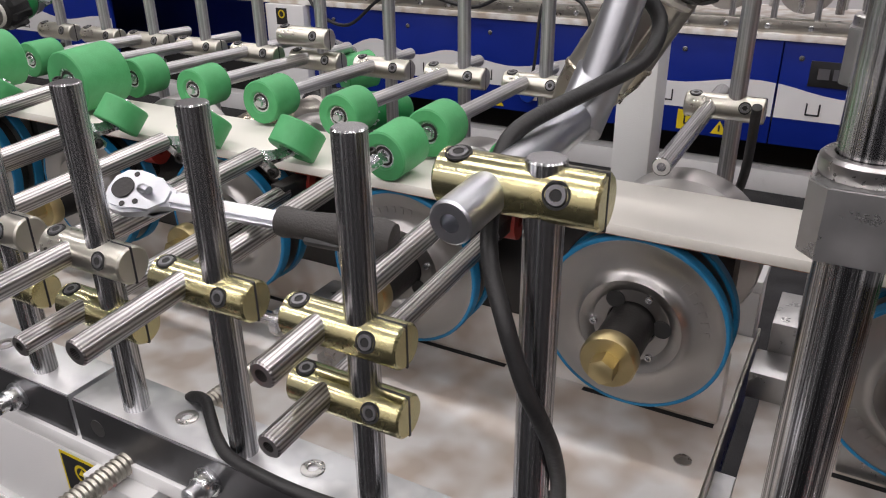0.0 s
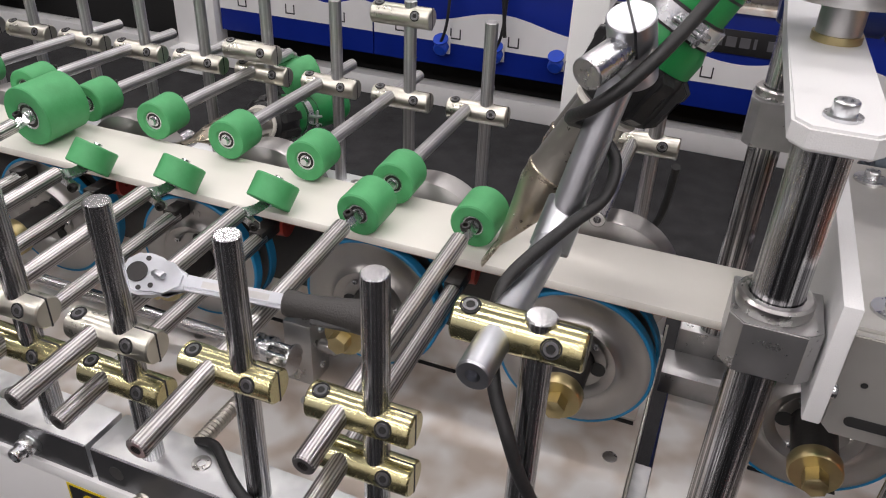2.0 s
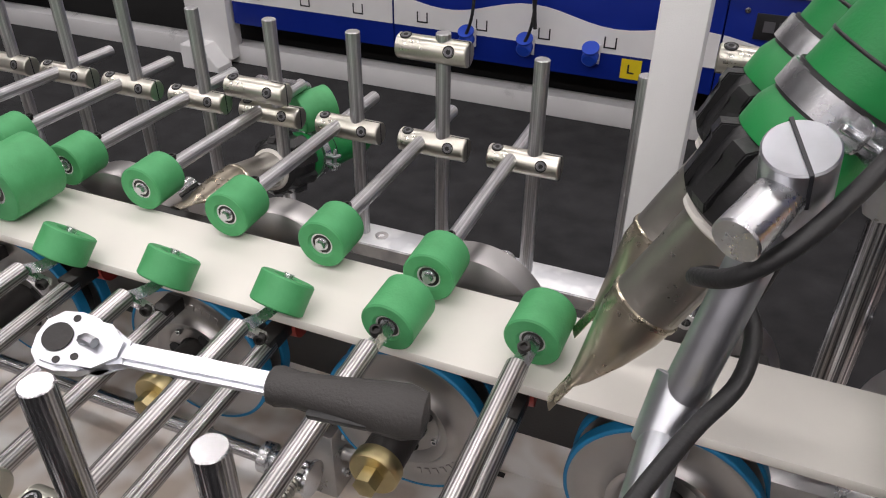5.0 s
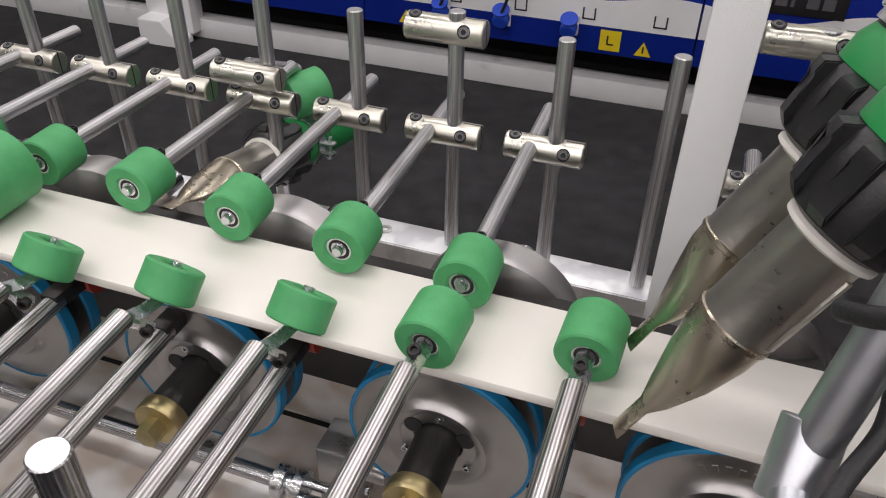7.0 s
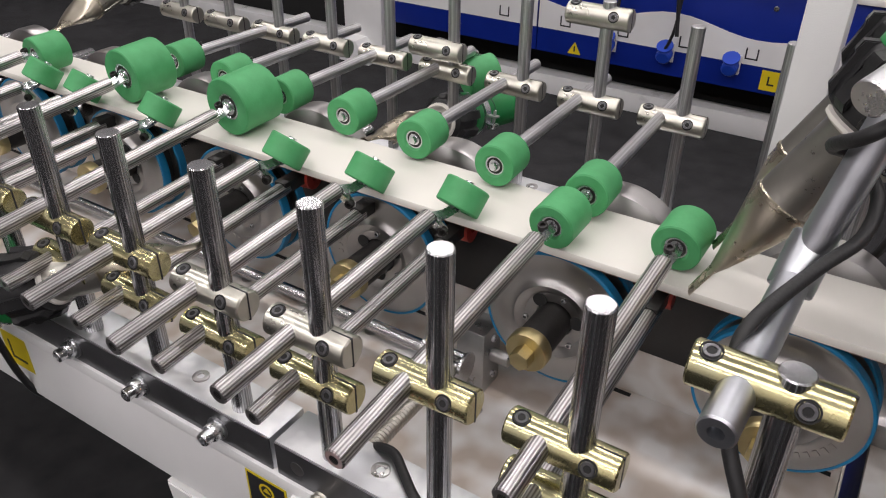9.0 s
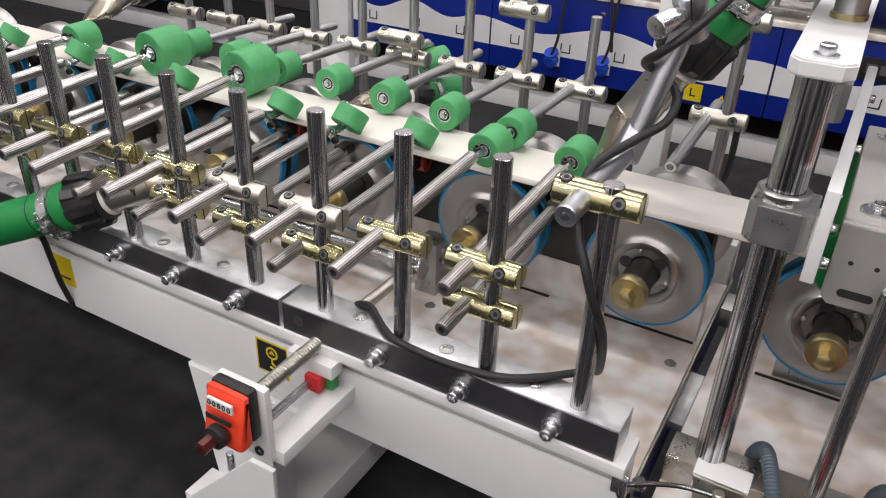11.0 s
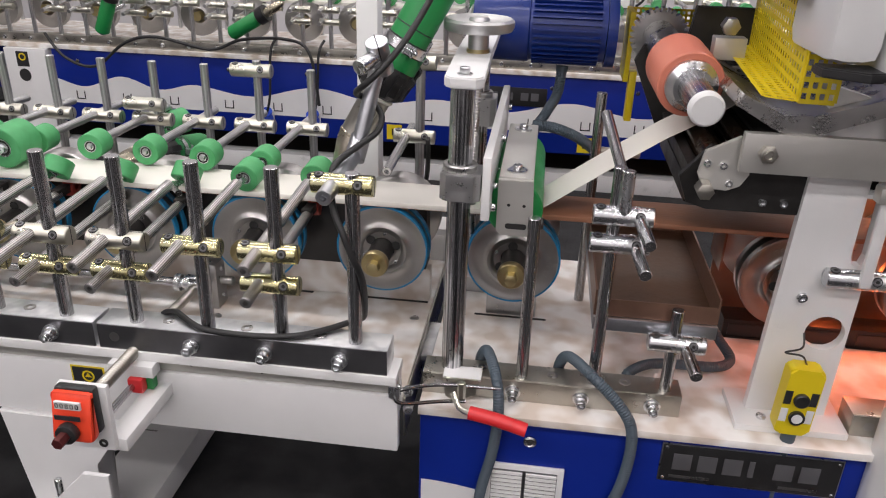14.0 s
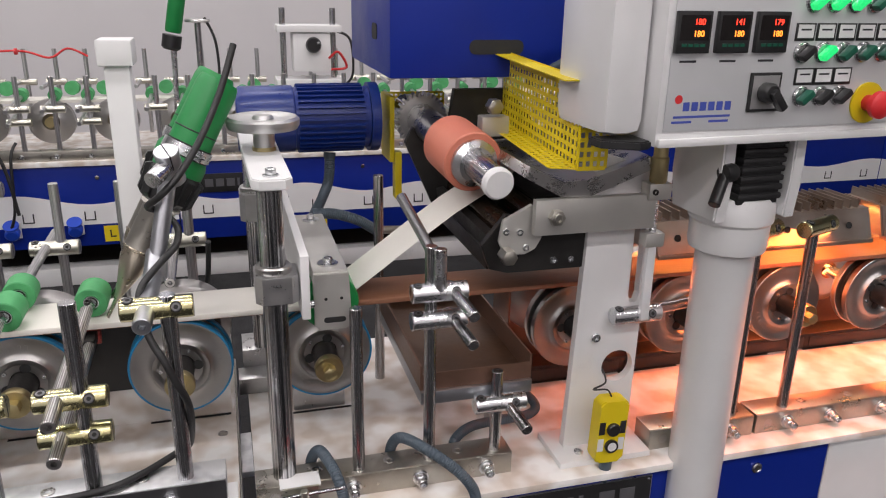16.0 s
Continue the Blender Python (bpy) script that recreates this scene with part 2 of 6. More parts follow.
def sweep(points, r, seg=10, smooth=6, ribs=0.0, pitch=0.006, bm=None):
    """A bent tube along a smoothed line."""
    bm = bm or bmesh.new()
    P = [Vector(p) for p in points]
    line = []
    for i in range(len(P) - 1):
        p0, p1, p2, p3 = P[max(i - 1, 0)], P[i], P[i + 1], P[min(i + 2, len(P) - 1)]
        for k in range(smooth):
            t = k / smooth
            line.append(0.5 * ((2 * p1) + (p2 - p0) * t + (2 * p0 - 5 * p1 + 4 * p2 - p3) * t * t + (3 * p1 - p0 - 3 * p2 + p3) * t ** 3))
    line.append(P[-1])
    if ribs:
        fine, acc = [], 0.0
        for u, v in zip(line, line[1:]):
            k = max(1, round((v - u).length / (pitch / 2)))
            fine += [u.lerp(v, j / k) for j in range(k)]
        line = fine + [line[-1]]
    up, prev = Vector((0.13, 0.21, 0.97)), None
    for i, p in enumerate(line):
        d = (line[min(i + 1, len(line) - 1)] - line[max(i - 1, 0)]).normalized()
        s = d.cross(up)
        s = s.normalized() if s.length > 1e-3 else Vector((1, 0, 0))
        up = s.cross(d).normalized()
        rr = r + (ribs if i % 2 else 0)
        ring = [bm.verts.new(p + rr * (math.cos(2 * math.pi * k / seg) * s + math.sin(2 * math.pi * k / seg) * up)) for k in range(seg)]
        if prev:
            for k in range(seg):
                bm.faces.new((prev[k], prev[(k + 1) % seg], ring[(k + 1) % seg], ring[k]))
        else:
            bm.faces.new(ring)
        prev = ring
    bm.faces.new(prev[::-1])
    return bm


def plate(outline, thick, m=None, bevel=0.0, bm=None):
    """A flat outline (x, y) extruded along z, then laid by m."""
    bm = bm or bmesh.new()
    n = len(outline)
    lo = [bm.verts.new((x, y, 0)) for x, y in outline]
    hi = [bm.verts.new((x, y, thick)) for x, y in outline]
    bm.faces.new(lo[::-1])
    bm.faces.new(hi)
    for k in range(n):
        bm.faces.new((lo[k], lo[(k + 1) % n], hi[(k + 1) % n], hi[k]))
    if bevel:
        e = [e for e in bm.edges if all(v in hi for v in e.verts) or all(v in lo for v in e.verts)]
        bmesh.ops.bevel(bm, geom=e, offset=bevel, segments=2, affect="EDGES")
    bmesh.ops.recalc_face_normals(bm, faces=bm.faces)
    if m is not None:
        bm.transform(m)
    return bm


def cap_screw(a, d, r=0.008, h=0.009, seg=18, bm=None):
    """A socket cap screw's head at a, facing along d, with its hexagon recess."""
    bm = bm or bmesh.new()
    lathe([(r * 0.95, 0), (r, 0.001), (r, h - 0.001), (r * 0.88, h), (r * 0.55, h), (r * 0.5, h - 0.004), (0, h - 0.0045)], a, d, seg, bm)
    return bm


def hexhead(a, d, r=0.009, h=0.007, bm=None):
    bm = bm or bmesh.new()
    lathe([(r, 0), (r, h - 0.001), (r * 0.85, h), (0, h)], a, d, 6, bm)
    return bm


def circle(r, n=32, cx=0.0, cy=0.0):
    return [(cx + r * math.cos(2 * math.pi * k / n), cy + r * math.sin(2 * math.pi * k / n)) for k in range(n)]


def rounded(w, h, r, n=5):
    out = []
    for cx, cy, a0 in ((w / 2 - r, h / 2 - r, 0), (-w / 2 + r, h / 2 - r, 90), (-w / 2 + r, -h / 2 + r, 180), (w / 2 - r, -h / 2 + r, 270)):
        out += [(cx + r * math.cos(radians(a0 + 90 * k / n)), cy + r * math.sin(radians(a0 + 90 * k / n))) for k in range(n + 1)]
    return out


FACE = Matrix.Rotation(radians(90), 4, "X")       # lays a plate's x, y on x, z, thickness towards the viewer (-y)


def words(name, text, size, m, material, parent, label="", depth=0.0004):
    c = bpy.data.curves.new(name, "FONT")
    c.body, c.size, c.extrude, c.align_x, c.align_y = text, size, depth, "CENTER", "CENTER"
    c.materials.append(material)
    ob = new(name, c)
    ob.parent, ob.matrix_basis = parent, m
    if label:
        ob["label"] = label
    return ob


def setting(name, bm, material, label, category):
    ob = part(name, bm, material, None)
    return tagged(ob, label, category, kind="structure")


# ---------- hall ----------
setting("floor", box((-9, -6, FLOOR - 0.1), (9, 6, FLOOR)), CARPET, "charcoal needle-felt carpet on the hall floor", "floor")
setting("wall_north", box((-9, 5.3, FLOOR), (9, 5.5, CEIL)), WALLM, "plain white hall wall behind the machines", "wall")
setting("wall_south", box((-9, -5.5, FLOOR), (9, -5.3, CEIL)), WALLM, "plain white hall wall", "wall")
setting("wall_west", box((-9.2, -5.5, FLOOR), (-9, 5.5, CEIL)), WALLM, "plain white hall wall", "wall")
setting("wall_east", box((9, -5.5, FLOOR), (9.2, 5.5, CEIL)), WALLM, "plain white hall wall", "wall")
setting("ceiling", box((-9, -5.3, CEIL), (9, 5.3, CEIL + 0.2)), CEILM, "grey hall ceiling", "ceiling")
for x, y in LAMPS:
    f = thing("ceiling_light", (x, y, CEIL - 0.14), "white steel ceiling light housing out of view, outer rows added as fill", "ceiling light", "ceiling lights")
    part("housing", box((-1.1, -0.16, 0.0), (1.1, 0.16, 0.14), 0.01), WHITE, f)

# ---------- near machine, pressing table ----------
BEDZ, LEDGE, BARZ = 0.778, 0.855, 0.900      # bed plate, the edge beams that carry the bars, top of the bars
table = thing("machine_table", (0, 0, FLOOR), "white steel machine table with a dulled metal bed plate", "machine table")


def under(name, bm, material, parent, label=""):
    bm.transform(Matrix.Translation((0, 0, -FLOOR)))
    return part(name, bm, material, parent, label)


under("bed_plate", box((-2.6, 0.0365, BEDZ - 0.016), (0.187, 0.568, BEDZ), 0.0015), BED, table, "dulled pale metal bed plate")
for y0, y1 in ((-0.023, 0.036), (0.5685, 0.642)):
    under("edge_ledge", box((-2.6, y0, LEDGE - 0.016), (0.186, y1, LEDGE), 0.0015), WHITE, table, "white top of the edge beam")
under("beam_web", box((-2.6, 0.020, BEDZ - 0.016), (0.1845, 0.0362, LEDGE - 0.0162), 0.001), WHITE, table)
under("beam_web", box((-2.6, 0.5685, BEDZ - 0.016), (0.1845, 0.585, LEDGE - 0.0162), 0.001), WHITE, table)
under("apron", box((-2.6, -0.002, 0.697), (0.185, 0.018, 0.806), 0.002), WHITE, table)
under("bed_rail", box((-2.6, 0.372, BEDZ), (0.180, 0.402, 0.850), 0.002), BED, table, "pale metal rail along the bed behind the wheels")
under("recess_strip", box((-2.6, 0.004, 0.8065), (0.184, 0.0195, LEDGE - 0.0165), 0.0006), STEELP, table, "recessed beige steel strip under the edge beam")
for k in range(12):
    under("screw_hole", lathe([(0, 0), (0.003, 0)], (0.08 - 0.12 * k, 0.0037, 0.822), (0, -1, 0), 12), DARKIN, table)
under("apron", box((-2.6, 0.612, 0.725), (0.185, 0.636, LEDGE - 0.016), 0.002), WHITE, table)
under("end_plate", box((0.1875, 0.0365, 0.700), (0.191, 0.600, BEDZ - 0.002), 0.001), NICKEL, table)
for x0 in (-0.52, -2.3):
    for y0, y1 in ((-0.010, 0.045), (0.58, 0.634)):
        under("leg", plate([(x0, 0.696), (x0 + 0.235, 0.696), (x0 + 0.165, 0.60), (x0 + 0.155, FLOOR + 0.06), (x0 + 0.05, FLOOR + 0.06)], y1 - y0, Matrix.Translation((0, y1, 0)) @ FACE, 0.002), WHITE, table)
    under("foot_beam", box((x0 + 0.05, -0.09, FLOOR + 0.06), (x0 + 0.19, 0.72, FLOOR + 0.12), 0.003), WHITE, table)


def mounting_bar(x0, x1, y, z0, z1, material, face, bolts, tops, name_label):
    b = thing("mounting_bar", (0, y, z0), name_label, "mounting bar", "post mounting bars")
    part("bar", box((x0, -0.018, 0), (x1, 0.032, z1 - z0), 0.0012), material, b)
    # thin front sheet with its own material, dark grey on the near bars
    part("front_face", box((x0 + 0.001, -0.0196, 0.001), (x1 - 0.001, -0.0178, z1 - z0 - 0.0015)), face, b, "dark front face")
    for x in bolts:
        part("bolt", cap_screw((x, -0.0196, (z1 - z0) * 0.45), (0, -1, 0), 0.0078, 0.023, 20, lathe([(0.0135, 0), (0.0135, 0.0028), (0.0125, 0.003), (0.0105, 0.003), (0.0105, 0.011), (0.0095, 0.0125), (0.0, 0.0125)], (x, -0.0196, (z1 - z0) * 0.45), (0, -1, 0), 24)), ZINC, b)
    for x in tops:
        part("countersunk_screw", lathe([(0.0095, -0.0005), (0.0095, 0.0012), (0.0085, 0.0016), (0.0045, 0.0016), (0.004, -0.001), (0, -0.001)], (x, 0.008, z1 - z0), (0, 0, 1), 20), DULL, b)
    part("tapped_hole", lathe([(0, 0), (0.0085, 0), (0.0085, -0.001)], (x0 + 0.028, -0.0199, (z1 - z0) * 0.5), (0, -1, 0), 20), DULL, b)
    return b


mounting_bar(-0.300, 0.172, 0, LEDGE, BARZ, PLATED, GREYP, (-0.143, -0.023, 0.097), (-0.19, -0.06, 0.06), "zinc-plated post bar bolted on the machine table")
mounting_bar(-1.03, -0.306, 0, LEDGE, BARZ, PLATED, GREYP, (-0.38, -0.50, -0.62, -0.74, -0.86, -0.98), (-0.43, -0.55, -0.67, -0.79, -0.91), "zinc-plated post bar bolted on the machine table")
mounting_bar(-0.46, 0.168, 0.590, LEDGE, BARZ, PLATED, PLATED, (), (0.06, -0.19, -0.33), "zinc-plated post bar on the far edge of the table")
mounting_bar(-1.4, -0.466, 0.590, LEDGE, BARZ, PLATED, PLATED, (), (-0.55, -0.67), "zinc-plated post bar on the far edge of the table")


def post(x, y, z0, z1, r=0.0108, label="chromed round steel post in the mounting bar", group="support posts", material=None):
    p = thing("support_post", (x, y, z0), label, "post", group)
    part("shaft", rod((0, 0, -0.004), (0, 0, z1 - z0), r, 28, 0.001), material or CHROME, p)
    return p


def clamp_mesh(L=0.090, r=0.0152):
    """Cross clamp lying along x: slit cylinder, two recessed screws; the post goes through at x = 0, the rod at x = -0.038."""
    return lathe([(0, 0), (r - 0.0015, 0), (r, 0.0015), (r, 0.070), (r, L - 0.018), (r, L - 0.0015), (r - 0.0015, L), (0, L)], (-0.057, 0, 0), (1, 0, 0), 32)


def cross_clamp(x, y, z, material, label, flip=1, turn=(0, 0, 0)):
    c = thing("cross_clamp", (x, y, z), label, "clamp", "cross clamps", turn=turn)
    part("body", clamp_mesh(), material, c)
    part("slit", box((0.0115, -0.0009, -0.0153), (0.0332, 0.0009, 0.0153)), INK, c, "narrow dark clamping slit across the end")
    for sx, d in ((-0.046, (0.0, -0.25, 1.0)), (0.012, (0.0, -1.0, 0.35))):
        v = Vector(d).normalized() * 0.0138
        # dark ring paints in the shadow inside the screw's bore
        part("counterbore", lathe([(0.0073, 0.0006), (0.0073, 0.0016), (0.0062, 0.0018), (0.0058, 0.0008)], (sx, v.y, v.z), d, 20), DARKIN, c)
        part("screw", cap_screw((sx, v.y, v.z), d, 0.0058, 0.0023, 16), GREYP, c, "dark socket screw in its counterbore")
        v = v.normalized() * 0.0157
        part("hex_socket", lathe([(0, 0), (0.0033, 0)], (sx, v.y, v.z), d, 6), DARKIN, c)
    return c


ROLLERS = []


def green_roller(p, at, axis, r, L):
    """Rubber roller under thing p: tyre, bearing, seal and pin, its face at 'at', going along axis; it turns with the profile."""
    t = part("roller", lathe([(r * 0.46, 0.002), (r * 0.55, 0), (r - 0.0015, 0), (r, 0.0015), (r, L - 0.0015), (r - 0.0015, L), (r * 0.55, L), (r * 0.46, L - 0.002), (r * 0.46, 0.002)], (0, 0, 0), (0, 0, 1), 36), GREEN, p, "green rubber roller tyre")
    t.matrix_basis = Matrix.Translation(at) @ frame_of(axis).to_4x4()
    part("bearing", lathe([(r * 0.46, 0.0025), (r * 0.40, 0.0025), (r * 0.38, 0.004), (r * 0.30, 0.004), (r * 0.28, 0.0022), (r * 0.20, 0.0022), (r * 0.2, L - 0.003), (r * 0.46, L - 0.003)], (0, 0, 0), (0, 0, 1), 28), ZINC, t, "bright ball bearing")
    part("seal", lathe([(r * 0.39, 0.0032), (r * 0.29, 0.0032)], (0, 0, 0), (0, 0, 1), 28), BLACKS, t)
    part("pin", lathe([(0, -0.003), (r * 0.17, -0.003), (r * 0.2, -0.001), (r * 0.2, L + 0.003), (0, L + 0.003)], (0, 0, 0), (0, 0, 1), 16), ZINC, t)
    ROLLERS.append((t, t.matrix_basis.copy(), r))
    return t


def roller_arm(a, b, at, axis, r, L, label, bracket=True, rod_r=0.0095):
    """A rod from its drilled front end a to b, with a flat yoke that carries a roller at 'at'."""
    p = thing("pressure_roller", a, label, "pressure roller", "pressure rollers")
    a = Vector(a)
    b, at, axis = Vector(b) - a, Vector(at) - a, Vector(axis).normalized()
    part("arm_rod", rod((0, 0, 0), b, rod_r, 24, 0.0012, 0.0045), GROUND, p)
    if bracket:
        yk = part("yoke", sweep([b * 0.985, b + (at - b) * 0.5 + Vector((0, 0, -0.003)), at + axis * 0.004], 0.0075, 4, 3), ZINC, p, "flat zinc yoke")
        part("yoke_tab", sweep([b * 0.99 + Vector((0.004, 0, 0.002)), b + (at - b) * 0.45 + Vector((0.004, 0, -0.022 if axis.z > 0.5 else 0.004))], 0.0055, 4, 2), ZINC, p)
        up = Vector((0, 0, 1))
        part("screw", cap_screw(b + (at - b) * 0.45 + (up * 0.006 if axis.z < 0.5 else up * -0.016 + Vector((0.006, -0.006, 0))), (0, -0.35, 1) if axis.z < 0.5 else (0.3, -1, 0), 0.0055, 0.0065), BLACKS, p)
    green_roller(p, at, axis, r, L)
    return p


def wheel(rubber, label):
    """Drive wheel: two spun discs with blue tyres on one hub, the axle along y, its front at y = 0."""
    w = new("drive_wheel")
    w.empty_display_size = 0.02
    w["label"] = label
    face = [(0.0222, 0.012), (0.0228, 0.0025), (0.0350, 0.0012), (0.040, -0.004), (0.046, -0.005), (0.050, 0.001), (0.055, 0.003), (0.074, 0.003), (0.077, 0.0015), (0.0815, 0.0015), (0.0815, 0.012), (0.031, 0.014)]
    part("disc", lathe(face, (0, 0, 0), (0, 1, 0), 64), DISC, w)
    part("tyre", lathe([(0.0815, 0.0008), (0.0838, 0.0008), (0.085, 0.002), (0.085, 0.013), (0.0838, 0.0142), (0.0815, 0.0142), (0.0815, 0.0008)], (0, 0, 0), (0, 1, 0), 64), rubber, w)
    part("drum", lathe([(0.070, 0.012), (0.070, 0.034)], (0, 0, 0), (0, 1, 0), 40), BLACKS, w)
    part("disc", lathe([(0.02, 0.033), (0.0815, 0.033), (0.0815, 0.046), (0.02, 0.046), (0.02, 0.033)], (0, 0, 0), (0, 1, 0), 48), DISC, w)
    part("tyre", lathe([(0.0815, 0.0325), (0.0838, 0.0325), (0.085, 0.034), (0.085, 0.045), (0.0838, 0.0465), (0.0815, 0.0465), (0.0815, 0.0325)], (0, 0, 0), (0, 1, 0), 64), rubber, w)
    part("disc", lathe([(0.02, 0.150), (0.060, 0.152), (0.083, 0.166), (0.085, 0.172), (0.085, 0.20), (0.02, 0.20)], (0, 0, 0), (0, 1, 0), 48), DISC, w)
    part("axle", rod((0, 0.03, 0), (0, 0.30, 0), 0.014), CHROME, w)
    part("hub_sleeve", lathe([(0.021, 0.016), (0.021, -0.054), (0.014, -0.054)], (0, 0, 0), (0, 1, 0), 32), BLACKS, w)
    part("hub_plate", lathe([(0.034, 0.0095), (0.0, 0.0095)], (0, 0, 0), (0, 1, 0), 32), DARKIN, w)
    nut = part("hub_nut", lathe([(0.020, -0.052), (0.0235, -0.052), (0.024, -0.053), (0.024, -0.065), (0.0225, -0.067), (0.009, -0.067)], (0, 0, 0), (0, 1, 0), 36), BRASS, w)
    part("axle_end", hexhead((0, -0.065, 0), (0, -1, 0), 0.0115, 0.019), BRASS, w)
    for k in range(3):
        a = radians(120 * k + 35)
        part("screw", cap_screw((0.0335 * math.cos(a), 0.0005, 0.0335 * math.sin(a)), (0, -1, 0), 0.0035, 0.004, 12), ZINC, w)
        a = radians(120 * k + 95)
        # flat dark disc painted in for the shade of the opening
        part("keyhole", lathe([(0, 0.0), (0.0085, 0.0), (0.0085, 0.008), (0, 0.008)], (0.0275 * math.cos(a), 0.0006, 0.0275 * math.sin(a)), (0, 1, 0), 18), DARKIN, w, "dark keyhole opening")
    for k in range(6):       # raised maker's mark, as plain bars
        a = radians(-24 + 8.5 * k)
        bm = box((-0.0022, -0.0005, -0.0035), (0.0022, 0.0005, 0.0035))
        bm.transform(Matrix.Translation((0.064 * math.cos(a), 0.0027, 0.064 * math.sin(a))) @ Matrix.Rotation(-a + radians(90), 4, "Y"))
        part("cast_mark", bm, DISC, w)
    return w


WHEELS = []
WZ, WY, WX = 0.940 - FLOOR, 0.256, 0.106
first = wheel(BLUET, "spun steel drive wheel with blue rubber tyre and brass hub nut")
bare = wheel(DISC, "bare spun steel drive wheel with brass hub nut under the heaters")
bare.parent = table
first.parent = table
first.matrix_basis = pose(WX, WY, WZ)
for k in (-8, -7, -6, -5, -4, -3, -2, -1, 0, 1, 3, 4, 5, 6):
    w = first if k == 0 else bare if k == 3 else copy_thing(first if k < 3 else bare, pose(WX + 0.24 * k, WY, WZ))
    WHEELS.append((w, WX + 0.24 * k, (0, 47, 151, 83, 200, 20, 118, -104, -30, 137, 33, 33, 97, 140, 71)[k + 8]))

NEAR = [-0.12 * k for k in range(0, 11)]
for x in NEAR:
    post(x, 0, BARZ, 1.176)
post(0.118, 0, BARZ, 1.176)
for k, x in enumerate(NEAR):
    mt = (BRASSY, BRASSY, PALEZ, PALEZ, BRASSY, BRASSY)[k % 6]
    cross_clamp(x, 0, 1.041, mt, "yellow-passivated cross clamp on a steel post" if mt is BRASSY else "pale zinc cross clamp on a steel post")
    if k in (0, 2, 3, 4, 5, 7):
        cross_clamp(x, 0, 0.988, BRASSY, "yellow-passivated lower cross clamp on a steel post")
cross_clamp(0.117, 0, 1.158, BRASSY, "gold-coloured cross clamp at the top of a steel post")

# roller arms on the near side: rod fronts at y about -0.05, slightly rising towards the profile
for k, x in enumerate(NEAR[:6]):
    xr = x - 0.028
    y0 = (-0.064, -0.098, -0.096, -0.102, -0.104, -0.062)[k]
    z0 = 1.043 + y0 * 0.06
    if k == 5:
        continue
    if k < 2:        # rollers lying across the profile
        roller_arm((xr, y0, z0), (xr + 0.003, 0.244 - 0.027 * k, 1.063), (xr + 0.005, 0.275 - 0.030 * k, 1.062), (0.05, 1, 0.10), 0.0255, 0.045, "chromed rod with a green rubber pressure roller on the profile")
    else:            # rollers leaning on the profile's near edge
        roller_arm((xr, y0, z0), (xr + 0.004, 0.204 - 0.006 * (k - 2), 1.057), (xr + 0.013, 0.2445 - 0.009 * (k - 2), 1.0505), (0.15, 0.64, 0.75), 0.0258, 0.030, "chromed rod with a tilted green rubber edge roller")
for x, z, rr in ((-0.627, 1.055, 0.039), (-0.836, 1.055, 0.039), (-1.05, 1.05, 0.029)):
    roller_arm((x, -0.12, z - 0.008), (x, 0.250, 1.072), (x + 0.004, 0.268, 1.0385 + rr), (0.05, 1, 0.05), rr, rr * 1.68, "chromed rod with a large green rubber pressure roller")
for x in (-0.74, -0.90, -1.0, -1.2):
    roller_arm((x, -0.09, 1.03), (x, 0.208, 1.046), (x + 0.012, 0.232, 1.0495), (0.15, 0.64, 0.75), 0.0255, 0.030, "chromed rod with a tilted green rubber edge roller")
# lower arms with red rollers under the profile's edge
for k, x in enumerate(NEAR[:8]):
    if k in (0, 2, 3, 4, 5, 7):
        p = thing("support_roller", (x - 0.028, -0.066, 0.988), "chromed lower rod with a red rubber support roller", "support roller", "support rollers")
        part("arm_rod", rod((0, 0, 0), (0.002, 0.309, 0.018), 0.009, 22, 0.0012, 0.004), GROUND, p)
        part("yoke", box((-0.008, 0.298, 0.012), (0.010, 0.338, 0.028), 0.002), BLACKS, p)
        part("roller", lathe([(0.006, 0), (0.0165, 0), (0.018, 0.0015), (0.018, 0.02), (0.006, 0.02)], (-0.008, 0.350, 0.017), (1, 0.1, 0), 24), REDR, p, "red rubber support roller")

# far side: posts, clamps, rods and rollers with their bearings towards the viewer
FAR = [-0.120 - 0.1195 * k for k in range(0, 9)]
FARY = 0.600
for k, x in enumerate(FAR):
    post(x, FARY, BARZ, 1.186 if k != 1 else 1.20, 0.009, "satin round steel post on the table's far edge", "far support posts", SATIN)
    cross_clamp(x, FARY, 1.056, PALEZ, "pale zinc cross clamp on a far steel post")
    xr = x - 0.030
    if k < 7:
        p = thing("pressure_roller", (xr, FARY + 0.106, 1.056), "chromed rod with a green roller, reaching over the profile", "pressure roller", "far pressure rollers")
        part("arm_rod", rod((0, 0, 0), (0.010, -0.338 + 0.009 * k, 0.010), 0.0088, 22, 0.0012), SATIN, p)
        part("screw", cap_screw((0.010, -0.325 + 0.009 * k, 0.018), (0, 0.1, 1), 0.0052, 0.0065), BLACKS, p)
        green_roller(p, Vector((0.012, -0.384 + 0.009 * k, 0.009)), Vector((-0.03, 1, 0.01)), 0.0258, 0.046)
cross_clamp(FAR[1], FARY, 1.178, PALEZ, "empty pale zinc cross clamp at the top of a far post")
cross_clamp(FAR[3] - 0.01, FARY - 0.012, 1.092, PALEZ, "pale zinc cross clamp above another on a far post")
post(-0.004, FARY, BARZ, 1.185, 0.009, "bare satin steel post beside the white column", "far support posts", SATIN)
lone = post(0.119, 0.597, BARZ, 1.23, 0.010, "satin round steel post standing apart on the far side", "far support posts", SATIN)
